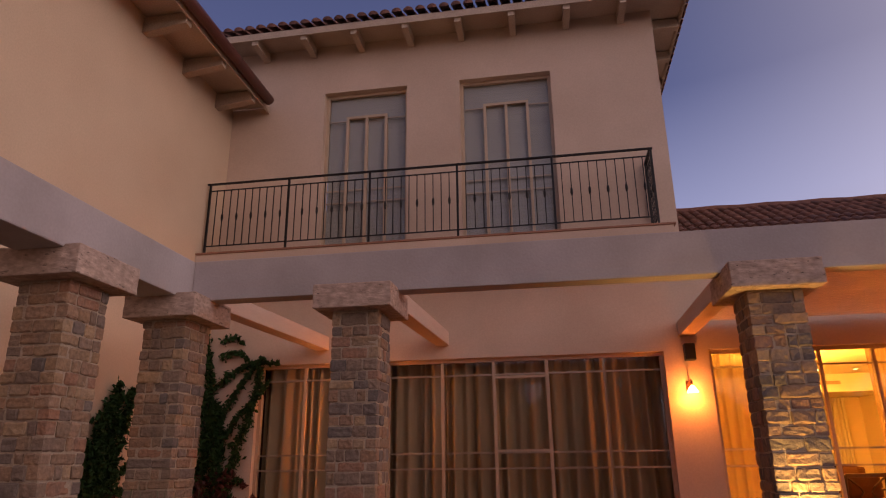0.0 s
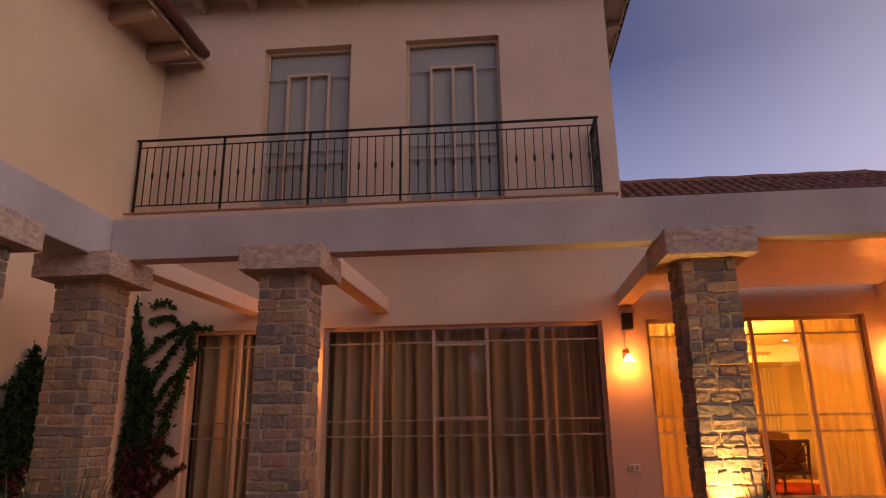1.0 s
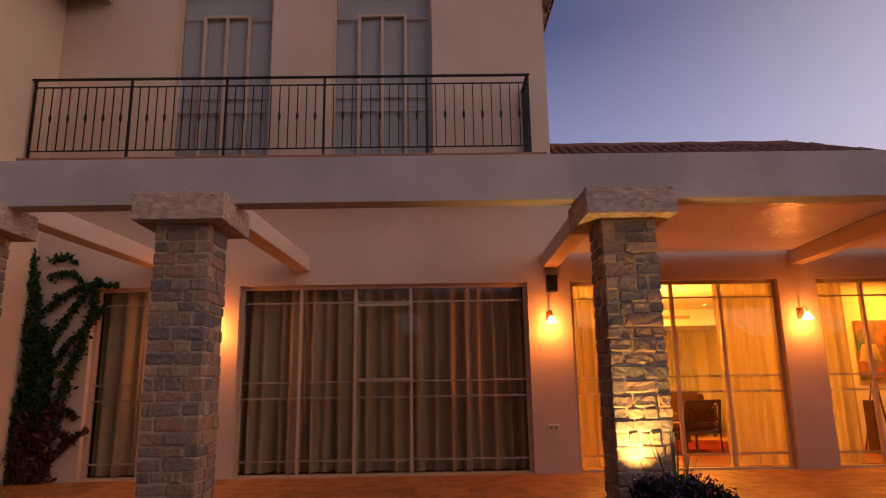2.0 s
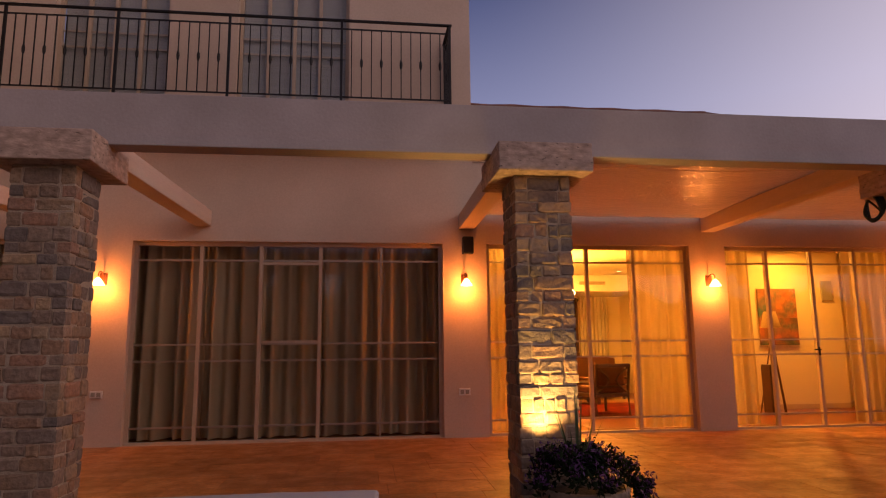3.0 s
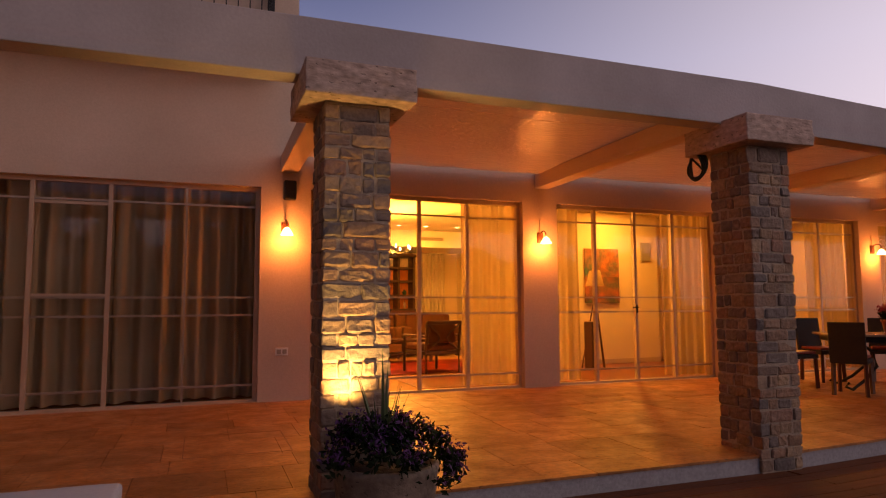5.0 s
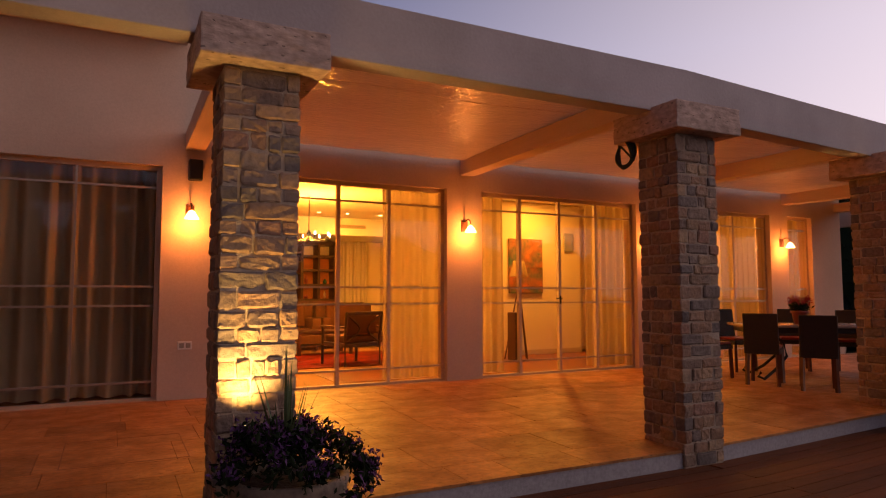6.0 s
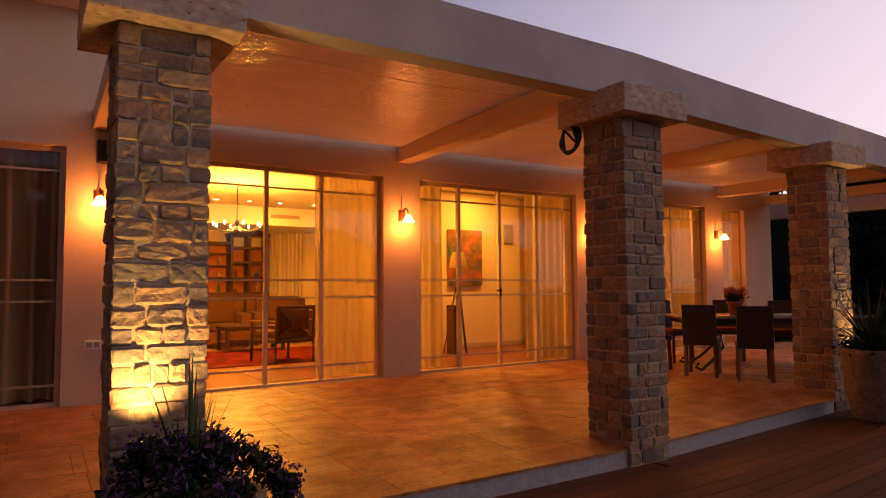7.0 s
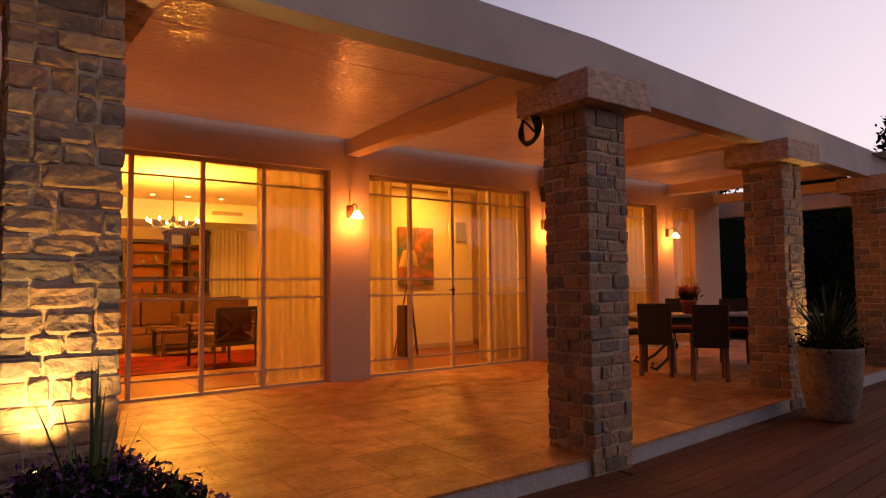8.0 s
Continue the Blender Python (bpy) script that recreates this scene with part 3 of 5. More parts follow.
def railing():
    r = thing("balcony_railing", (0, 0, 4.215), "black wrought iron balcony railing with slim balusters", "railing")
    y, z0, z1 = 11.93, 0.12, 1.205
    posts = [-2.36, -1.03, 0.29, 1.65, 3.07, 4.49]
    for x in posts:
        bm = bmesh.new()
        box(bm, x - 0.016, x + 0.016, y - 0.016, y + 0.016, 0.0, z1 - 0.016, 0.003)
        part("post", bm, M["iron"], r)
    bm = bmesh.new()
    box(bm, 4.47, 4.51, 12.42, 12.46, 0.0, z1 - 0.02, 0.003)
    part("post", bm, M["iron"], r)
    boxes("handrail", [(-2.41, 4.52, y - 0.025, y + 0.025, z1 - 0.016, z1 + 0.006), (4.465, 4.515, y + 0.026, 12.49, z1 - 0.02, z1 + 0.012)], M["iron"], r, bevel=0.004)
    boxes("upper_rail", [(posts[0] + 0.02, 4.47, y - 0.01, y + 0.01, 1.075, 1.09), (4.48, 4.50, y + 0.02, 12.42, 1.075, 1.09)], M["iron"], r)
    boxes("lower_rail", [(posts[0] + 0.02, 4.47, y - 0.01, y + 0.01, z0 + 0.02, z0 + 0.035), (4.48, 4.50, y + 0.02, 12.42, z0 + 0.02, z0 + 0.035)], M["iron"], r)
    plain, knob = bmesh.new(), bmesh.new()
    box(plain, -0.0065, 0.0065, -0.0065, 0.0065, z0 + 0.035, 1.075)
    box(knob, -0.0065, 0.0065, -0.0065, 0.0065, z0 + 0.035, 1.075)
    lathe(knob, [(0.002, 0.54), (0.017, 0.58), (0.021, 0.62), (0.017, 0.66), (0.002, 0.70)], 8)
    me = [mesh_of("baluster", plain, M["iron"]), mesh_of("baluster", knob, M["iron"])]
    for a, b in zip(posts, posts[1:]):
        n = 11
        for i in range(1, n):
            o = new("baluster", me[i % 2 == 0])
            o.parent, o.location = r, (a + (b - a) * i / n, y, 0)
    for i in range(1, 5):
        o = new("baluster", me[i % 2])
        o.parent, o.location = r, (4.49, y + 0.50 * i / 5 + 0.01, 0)


railing()

# ---- roofs ----
half = bmesh.new()
SEG = 5
rows_ = []
for (yy, rr, zz) in ((0.0, 0.085, 0.022), (0.42, 0.07, 0.0)):
    rows_.append([half.verts.new((-rr * math.cos(math.pi * k / SEG), yy, zz + rr * 0.75 * math.sin(math.pi * k / SEG))) for k in range(SEG + 1)])
for k in range(SEG):
    half.faces.new((rows_[0][k], rows_[0][k + 1], rows_[1][k + 1], rows_[1][k]))
half.faces.new(rows_[0])
TILE = mesh_of("roof_tile", half, M["rooftile"], True)
TV = np.array([v.co[:] for v in TILE.vertices])
TF = [list(p.vertices) for p in TILE.polygons]


def tile_field(parent, m, width, length, single_rows, keep=None):
    """Barrel tiles over a slope: local x along the eave, y up the slope. The top single_rows courses are pieces of their own."""
    nx, ny = int(width / 0.20), int(length / 0.36)
    verts, faces = [], []
    for j in range(ny):
        for i in range(nx):
            x, y = 0.1 + i * 0.20, j * 0.36
            if keep and not keep(x, y):
                continue
            if single_rows[0] <= j < single_rows[1]:
                o = new("roof_tile", TILE)
                o.parent = parent
                o.matrix_basis = m @ Matrix.Translation((x, y, 0.02 + random.uniform(-0.004, 0.004)))
            else:
                k = len(verts)
                mm = np.array(m)
                p = TV + np.array((x, y, 0.02))
                verts.extend((p @ mm[:3, :3].T + mm[:3, 3]).tolist())
                faces.extend([[k + q for q in f] for f in TF])
    if verts:
        o = tagged(new("roof_tiles", flat_mesh("roof_tiles", verts, faces, M["rooftile"])), kind="stuff")
        o.parent = parent


def slope(a, b, rise_to):
    """Matrix of a slope: origin a, x towards b, y towards rise_to."""
    a, b, c = Vector(a), Vector(b), Vector(rise_to)
    x = (b - a).normalized()
    z = x.cross(c - a).normalized()
    return Matrix((x, z.cross(x), z)).transposed().to_4x4(), a


def sheet(bm, *pts):
    bm.faces.new([bm.verts.new(p) for p in pts])


def roof(name, corners, ridge, label):
    """A hipped roof body over four eave corners and two ridge ends."""
    bm = bmesh.new()
    c = [bm.verts.new(p) for p in corners]
    r = [bm.verts.new(p) for p in ridge]
    bm.faces.new((c[0], c[1], r[1], r[0])); bm.faces.new((c[1], c[2], r[1])); bm.faces.new((c[2], c[3], r[0], r[1])); bm.faces.new((c[3], c[0], r[0]))
    bm.faces.new(c[::-1])
    return solid(name, bm, M["eave"], label, "roof", "structure")


# upper storey: eaves 0.55 m out, rafter tails under them
EZ = 8.20
up_roof = roof("roof_upper", [(-2.7, 11.93, EZ), (5.36, 11.93, EZ), (5.36, 21.4, EZ), (-2.7, 21.4, EZ)], [(0.8, 16.2, EZ + 2.1), (1.6, 16.8, EZ + 2.1)], "brown clay tile hipped roof of the upper storey")
m, a = slope((-2.6, 11.85, EZ + 0.01), (5.34, 11.85, EZ + 0.01), (-2.6, 16.2, EZ + 2.11))
tile_field(up_roof, Matrix.Translation(a) @ m, 8.0, 0.8, (0, 2))
m, a = slope((5.44, 11.9, EZ + 0.01), (5.44, 21.3, EZ + 0.01), (1.6, 11.9, EZ + 2.11))
tile_field(up_roof, Matrix.Translation(a) @ m, 9.0, 0.8, (0, 2))
boxes("fascia_board", [(-2.7, 5.36, 11.905, 11.93, EZ - 0.13, EZ - 0.002), (5.34, 5.365, 11.931, 21.3, EZ - 0.13, EZ - 0.002)], M["eave"], up_roof)
for i in range(8):
    x = -1.84 + i * 0.885
    bm = bmesh.new()
    box(bm, x - 0.055, x + 0.055, 11.945, 12.498, EZ - 0.20, EZ - 0.03, 0.008)
    part("rafter_tail", bm, M["eave"], up_roof, "cream painted rafter tail")
for i in range(8):
    y = 12.80 + i * 0.95
    bm = bmesh.new()
    box(bm, 4.862, 5.33, y - 0.06, y + 0.06, EZ - 0.20, EZ - 0.03, 0.008)
    part("rafter_tail", bm, M["eave"], up_roof)
# side wing: eave runs towards the garden, with a half-round gutter
WZ = 7.09
wing = roof("roof_wing", [(-9.0, -8.5, WZ), (-1.72, -8.5, WZ), (-1.72, 12.49, WZ), (-9.0, 12.49, WZ)], [(-5.3, -4.5, WZ + 2.0), (-5.3, 8.5, WZ + 2.0)], "brown clay tile roof of the side wing")
bm = bmesh.new()
tube(bm, [(-1.63, y, WZ - 0.02) for y in (-8.5, -4, 0, 4, 8, 12.25)], 0.085, 12)
part("gutter", bm, M["gutter"], wing, "dark red metal gutter", True)
boxes("fascia_board", [(-1.745, -1.72, -8.5, 12.485, WZ - 0.14, WZ - 0.004)], M["eave"], wing)
for i in range(16):
    y = 11.95 - i * 1.02
    bm = bmesh.new()
    vs = box(bm, -2.42, -1.77, y - 0.07, y + 0.07, WZ - 0.28, WZ - 0.03, 0.01)
    for v in bm.verts:
        if v.co.x > -1.86 and v.co.z < WZ - 0.15:
            v.co.z += 0.08
    part("rafter_tail", bm, M["eave"], wing, "cream painted rafter tail")
# single-storey roof behind the patio
low = roof("roof_low", [(4.87, 12.47, 3.70), (15.4, 12.47, 3.70), (15.4, 21.2, 3.70), (4.87, 21.2, 3.70)], [(4.89, 16.6, 6.08), (10.7, 16.6, 6.08)], "reddish brown clay tile roof behind the patio beam")
m, a = slope((4.89, 12.49, 3.71), (15.3, 12.49, 3.71), (4.89, 16.6, 6.09))
tile_field(low, Matrix.Translation(a) @ m, 10.4, 4.75, (9, 13), keep=lambda x, y: x < 10.4 - y * 0.94)
bm = bmesh.new()
tube(bm, [(4.9 + i * 0.527, 16.6, 6.09 + (0.02 if i % 2 else 0)) for i in range(12)], 0.10, 8)
tube(bm, [(10.7 + 4.7 * i / 11, 16.6 - 4.13 * i / 11, 6.09 - 2.39 * i / 11) for i in range(12)], 0.10, 8)
part("ridge_cap", bm, M["rooftile"], low, "rounded clay ridge tiles")

# ---- pergola ----
COL_Y, HALF_W, CAP = 8.685, 0.218, 0.355
CAP_Z0, BEAM_Z0, BEAM_Z1 = 2.415, 2.61, 3.005
COLS = [(1.19, COL_Y), (4.70, COL_Y), (8.14, COL_Y), (11.53, COL_Y + bend(11.53)), (14.98, COL_Y + bend(14.6)), (-0.65, COL_Y), (-0.72, 7.24)]
bm = bmesh.new()
box(bm, -0.49, BEND_X + 0.006, 8.60, 8.79, BEAM_Z0, BEAM_Z1, 0.008)
box(bm, BEND_X - 0.006, 17.4, 8.60, 8.79, BEAM_Z0, BEAM_Z1, 0.008)
sheared(bm)
solid("pergola_beam_front", bm, M["fascia"], "long grey stucco beam carried by the stone columns", "beam", "structure")
bm = bmesh.new()
box(bm, -0.90, -0.492, -6.0, 9.2, BEAM_Z0, BEAM_Z1, 0.012)
solid("pergola_beam_side", bm, M["fascia"], "grey stucco beam running along the side wing", "beam", "structure")


bm = bmesh.new()
box(bm, 17.18, 17.38, 9.535, 14.0, 2.50, 2.85, 0.01)
solid("pergola_beam_end", bm, M["fascia"], "grey stucco end beam of the pergola", "beam", "structure")


def cross_beam(x_front, x_wall, z0=2.755, z1=2.96, w=0.21):
    y0 = 8.795 + bend(x_front)
    bm = bmesh.new()
    vs = box(bm, -w / 2, w / 2, y0, WALL_Y - 0.003, z0, z1, 0.012)
    for v in bm.verts:
        k = (v.co.y - y0) / (WALL_Y - y0)
        v.co.x += x_front + (x_wall - x_front) * k
        v.co.z -= (1 - k) * 0.07
    return solid("pergola_cross_beam", bm, M["beam"], "cream painted cross beam from a column to the house wall", "beam", "structure", group="pergola cross beams")


for a, b in ((-0.68, -0.56), (1.19, 1.30), (4.68, 4.77), (8.04, 8.26), (11.45, 11.68), (14.75, 14.91)):
    cross_beam(a, b)
cross_beam(16.2, 16.44, 2.71, 2.88, 0.20)

# wrinkled white awning sheets under the roof bays
for x0, x1 in ((4.72, 8.14), (8.16, 11.55), (11.57, 14.84)):
    bm = bmesh.new()
    nx, ny = 28, 24
    g = [[None] * (ny + 1) for _ in range(nx + 1)]
    for i in range(nx + 1):
        for j in range(ny + 1):
            u, v = i / nx, j / ny
            y0 = 8.80 + bend(x0 + u * (x1 - x0))
            y = y0 + v * (12.37 - y0)
            skew = (1 - v) * 0.02
            z = 2.935 - 0.035 * math.sin(math.pi * u) * math.sin(math.pi * v) + 0.010 * noise.noise((x0 + u * 9, v * 3, 1.0)) + 0.012 * (1 - v) * noise.noise((u * 4 + v * 9, v * 2, 4.0))
            g[i][j] = bm.verts.new((x0 + u * (x1 - x0) + skew, y, z))
    for i in range(nx):
        for j in range(ny):
            bm.faces.new((g[i][j], g[i + 1][j], g[i + 1][j + 1], g[i][j + 1]))
    aw = solid("awning_sheet", bm, M["sheet"], "glossy wrinkled white awning sheet stretched between the cross beams", "awning", smooth=True, group="awning sheets")
    bm = bmesh.new()
    tube(bm, [(x0 + 0.02 + (x1 - x0 - 0.04) * k / 20, 9.85 + 0.03 * math.sin(k * 0.6), 2.919 - 0.030 * math.sin(math.pi * k / 20)) for k in range(21)], 0.0022, 5)
    part("seam", bm, M["beam"], aw, "sagging stitched seam")
# light edge of the sheet over the last bay
bm = bmesh.new()
box(bm, 14.8, 16.5, 8.95, 12.48, 2.965, 2.972)
solid("awning_edge_sheet", bm, M["white"], "pale sheet over the end bay", "awning")


def sconce(x, z=2.06):
    s = thing("wall_sconce", (x, WALL_Y, z), "lit copper wall sconce with an opal glass bell shade", "wall lamp", "wall sconces")
    bm = bmesh.new()
    box(bm, -0.045, 0.045, -0.022, -0.001, -0.075, 0.075, 0.006)
    box(bm, -0.03, 0.03, -0.036, -0.02, -0.05, 0.05, 0.005)
    part("back_plate", bm, M["copper"], s)
    bm = bmesh.new()
    tube(bm, [(0, -0.03 - 0.075 * (1 - math.cos(a)), 0.03 + 0.055 * math.sin(a)) for a in [math.pi * k / 10 for k in range(11)]] + [(0, -0.18, 0.0)], 0.008, 8)
    part("arm", bm, M["copper"], s)
    bm = bmesh.new()
    lathe(bm, [(0.012, 0.0), (0.026, -0.008), (0.042, -0.03), (0.058, -0.06), (0.075, -0.085), (0.08, -0.095), (0.074, -0.093), (0.054, -0.06), (0.036, -0.03), (0.02, -0.012)], 20, (0, -0.18, 0.0))
    o = part("shade", bm, M["shade_glass"], s, "opal glass bell shade", True)
    bm = bmesh.new()
    bmesh.ops.create_uvsphere(bm, u_segments=12, v_segments=8, radius=0.028, matrix=Matrix.Translation((0, -0.18, -0.06)))
    o = part("bulb", bm, M["bulb"], s, "glowing bulb", True)
    o.visible_shadow = False
    bm = bmesh.new()
    tube(bm, [(0, -0.008, 0.07), (0, -0.008, 0.26)], 0.005, 6)
    part("cable", bm, M["stucco"], s)
    lamp("sconce_light", "POINT", pose(x, WALL_Y - 0.18, z - 0.075), SCONCE_W, WARM, 0.03)


for x in (0.12, 4.73, 8.22, 11.57, 14.77):
    sconce(x)


def speaker(x, z):
    s = thing("outdoor_speaker", (x, WALL_Y, z), "small black outdoor speaker on the wall over a sconce", "speaker")
    bm = bmesh.new()
    box(bm, -0.072, 0.072, -0.15, -0.03, -0.115, 0.115, 0.015)
    part("body", bm, M["black"], s)
    bm = bmesh.new()
    box(bm, -0.06, 0.06, -0.156, -0.149, -0.10, 0.10, 0.003)
    part("grille", bm, M["rubber"], s)
    bm = bmesh.new()
    box(bm, -0.02, 0.02, -0.032, -0.001, -0.04, 0.04, 0.003)
    part("bracket", bm, M["black"], s)


speaker(4.77, 2.52)
speaker(11.57, 2.52)


def outlet(x, z):
    s = thing("wall_socket", (x, WALL_Y, z), "white weatherproof double socket on the wall", "socket")
    bm = bmesh.new()
    box(bm, -0.075, 0.075, -0.03, -0.001, -0.045, 0.045, 0.008)
    part("box", bm, M["white"], s)
    for dx in (-0.033, 0.033):
        bm = bmesh.new()
        box(bm, dx - 0.024, dx + 0.024, -0.036, -0.029, -0.026, 0.026, 0.003)
        part("cover", bm, M["grey_panel"], s)


outlet(0.13, 0.63)
outlet(4.71, 0.585)

def cable_coil():
    s = thing("cable_coil", (7.84, 8.98, 2.39), "dark green cable coil hanging beside the stone column", "cable")
    bm = bmesh.new()
    for k in range(4):
        r, ph = 0.098 + 0.006 * k, 0.6 * k
        tube(bm, [(0.02 * math.sin(a * 2 + ph) + 0.008 * k, (r * 0.85) * math.cos(a), -0.05 + r * 1.15 * math.sin(a)) for a in [2 * math.pi * i / 24 for i in range(24)]], 0.011, 6, True)
    tube(bm, [(0.02, -0.10, -0.13), (0.03, 0.02, -0.02), (0.02, 0.10, 0.06)], 0.009, 6)
    part("coil", bm, M["hose"], s)
    bm = bmesh.new()
    tube(bm, [(0, 0.048 * math.cos(a), 0.125 + 0.045 * math.sin(a)) for a in [2 * math.pi * i / 16 for i in range(16)]], 0.008, 6, True)
    tube(bm, [(0, 0.0, 0.17), (0, -0.01, 0.235)], 0.006, 6)
    part("loop", bm, M["hose"], s)


cable_coil()

# ---- plants and pots ----


def blade_fan(bm, n, length, spread, width, at=(0, 0, 0), droop=0.35, seed=1):
    rnd = random.Random(seed)
    for _ in range(n):
        az, tilt = rnd.uniform(0, 2 * math.pi), rnd.uniform(0.05, spread)
        L = length * rnd.uniform(0.55, 1.0)
        d = Vector((math.cos(az), math.sin(az), 0))
        side = Vector((-d.y, d.x, 0))
        base = Vector(at) + d * rnd.uniform(0, 0.05)
        prev = None
        for k in range(7):
            s = k / 6
            out = L * (math.sin(tilt) * s + droop * tilt * s * s)
            p = base + d * out + Vector((0, 0, L * math.cos(tilt) * s - droop * tilt * L * 0.45 * s * s))
            w = width * (1 - s) ** 0.7 * 0.5 + 0.0008
            pair = (bm.verts.new(p + side * w), bm.verts.new(p - side * w))
            if prev:
                bm.faces.new((prev[0], prev[1], pair[1], pair[0]))
            prev = pair


def leaf_cloud(name, centres, mat, parent, size, seed, label="", flat=0.0):
    """Leaves as small folded quads round many centres: (point, radius, count)."""
    rng = np.random.default_rng(seed)
    vs, fs = [], []
    for c, r, n in centres:
        for _ in range(n):
            p = np.array(c) + rng.normal(0, 1, 3) * np.array((r, r, r)) * 0.55
            a = rng.normal(0, 1, 3); a /= np.linalg.norm(a)
            b = np.cross(a, rng.normal(0, 1, 3)); b /= np.linalg.norm(b)
            s = size * rng.uniform(0.6, 1.3)
            nn = np.cross(a, b) * s * 0.18
            k = len(vs)
            vs += [tuple(p - a * s), tuple(p + b * s * 0.45 + nn), tuple(p + a * s), tuple(p - b * s * 0.45 + nn)]
            fs += [(k, k + 1, k + 2), (k, k + 2, k + 3)]
    o = tagged(new(name, flat_mesh(name, vs, fs, mat)), label, kind="stuff")
    o.parent = parent
    return o


def pot_shape(r, h, at):
    bm = bmesh.new()
    lathe(bm, [(0.0, 0.0), (r * 0.66, 0.0), (r * 0.72, h * 0.06), (r * 0.90, h * 0.38), (r * 0.99, h * 0.72), (r * 1.0, h * 0.88), (r * 1.03, h * 0.93), (r * 1.03, h * 0.985), (r * 0.99, h), (r * 0.90, h), (r * 0.88, h * 0.90), (0.0, h * 0.90)], 36, at)
    for v in bm.verts:
        v.co += Vector((v.co.x - at[0], v.co.y - at[1], 0)) * 0.02 * noise.noise(v.co * 3.0)
    return bm


P1 = (4.77, 8.03, DECK_Z)
pot = thing("flower_pot", P1, "weathered clay pot of purple flowers and grass beside the lit column", "planter")
part("pot", pot_shape(0.285, 0.46, (0, 0, 0)), M["pot"], pot, "weathered pitted clay pot", True)
bm = bmesh.new()
lathe(bm, [(0.0, 0.425), (0.255, 0.42)], 20)
part("soil", bm, M["soil"], pot)
bm = bmesh.new()
blade_fan(bm, 20, 0.62, 0.42, 0.019, (-0.02, 0.0, 0.48), 0.3, 5)
tagged(part("grass_tuft", bm, M["blade"], pot, "upright green grass blades"), kind="stuff")
rng = np.random.default_rng(3)
mounds = []
for i in range(60):
    a, rr = rng.uniform(0, 2 * math.pi), rng.uniform(0.03, 0.34)
    mounds.append(((rr * math.cos(a), rr * math.sin(a), 0.605 - 0.70 * max(0, rr - 0.20) + rng.uniform(-0.03, 0.06)), 0.06, 46))
for i in range(9):
    a = rng.uniform(-0.9, 0.5)
    mounds.append(((0.38 * math.cos(a), 0.38 * math.sin(a), 0.42 + rng.uniform(-0.05, 0.06)), 0.05, 36))
mounds = [m for m in mounds if math.hypot(m[0][0] + 0.17, m[0][1] - 0.32) > 0.15]
leaf_cloud("foliage", mounds, M["leaf_dark"], pot, 0.024, 4, "dense dark green foliage")
leaf_cloud("bloom", [((c[0] * 1.06, c[1] * 1.06, c[2] + 0.03), 0.05, 26) for c, r, n in mounds], M["flower"], pot, 0.016, 5, "small purple flowers")

P2 = (11.22, 8.30, DECK_Z)
pot = thing("planter_pot", P2, "tall weathered stone planter with an arching dark green plant", "planter")
part("pot", pot_shape(0.285, 0.70, (0, 0, 0)), M["pot"], pot, "tall weathered planter", True)
bm = bmesh.new()
lathe(bm, [(0.0, 0.66), (0.28, 0.65)], 20)
part("soil", bm, M["soil"], pot)
bm = bmesh.new()
blade_fan(bm, 110, 0.80, 0.95, 0.030, (0.0, 0.0, 0.63), 0.5, 8)
tagged(part("grass_tuft", bm, M["leaf"], pot, "arching strap leaves"), kind="stuff")
leaf_cloud("foliage", [((0.2 * math.cos(a), 0.2 * math.sin(a), 0.72), 0.10, 60) for a in [k * 0.7 for k in range(9)]], M["leaf_dark"], pot, 0.03, 9)


def uplight(x, y, z, target, watts, cone=60, parent_label="ground spotlight lighting the stone column"):
    s = thing("ground_spotlight", (x, y, z), "small black " + parent_label, "spotlight")
    bm = bmesh.new()
    lathe(bm, [(0.0, 0.0), (0.045, 0.0), (0.05, 0.02), (0.05, 0.10), (0.042, 0.10), (0.040, 0.085), (0.0, 0.085)], 14)
    part("housing", bm, M["black"], s)
    bm = bmesh.new()
    lathe(bm, [(0.0, 0.088), (0.039, 0.087)], 14)
    part("lens", bm, M["lens"], s, "glowing lens")
    o = lamp("spot_light", "SPOT", look((x, y, z + 0.12), target), watts, (1.0, 0.55, 0.15), 0.05)
    o.data.spot_size, o.data.spot_blend = radians(cone), 1.0


uplight(4.60, 8.32, 0.36, (4.665, 8.47, 1.02), 150, 108)
bm = bmesh.new()
box(bm, 4.59, 4.61, 8.31, 8.33, DECK_Z, 0.36, 0.004)
solid("spotlight_stake", bm, M["black"], "black stake of the spotlight behind the flower pot", "stake")
uplight(11.74, 8.47, DECK_Z + 0.001, (11.74, 8.73, 1.35), 330, 60)

# planting bed beside the side wing
bm = bmesh.new()
box(bm, -2.418, 0.35, 5.2, EDGE - 0.012, DECK_Z - 0.02, DECK_Z + 0.05, 0.01)
solid("planting_bed", bm, M["soil"], "dark soil planting bed round the columns", "bed", "structure")
for i, (x, y, L) in enumerate(((-0.30, 8.20, 1.25), (-0.55, 7.95, 1.15), (-0.38, 7.70, 1.2), (-0.10, 8.25, 1.0), (-0.95, 8.02, 1.0))):
    s = thing("ornamental_grass", (x, y, DECK_Z + 0.05), "clump of ornamental grass at the column foot", "grass", "grass clumps")
    bm = bmesh.new()
    blade_fan(bm, 70, L, 0.62, 0.014, (0, 0, 0), 0.5, 20 + i)
    tagged(part("grass_tuft", bm, M["blade"], s), kind="stuff")
uplight(-0.24, 7.95, DECK_Z + 0.05, (-0.36, 8.10, 0.9), 9, 80, "garden spotlight among the grasses")
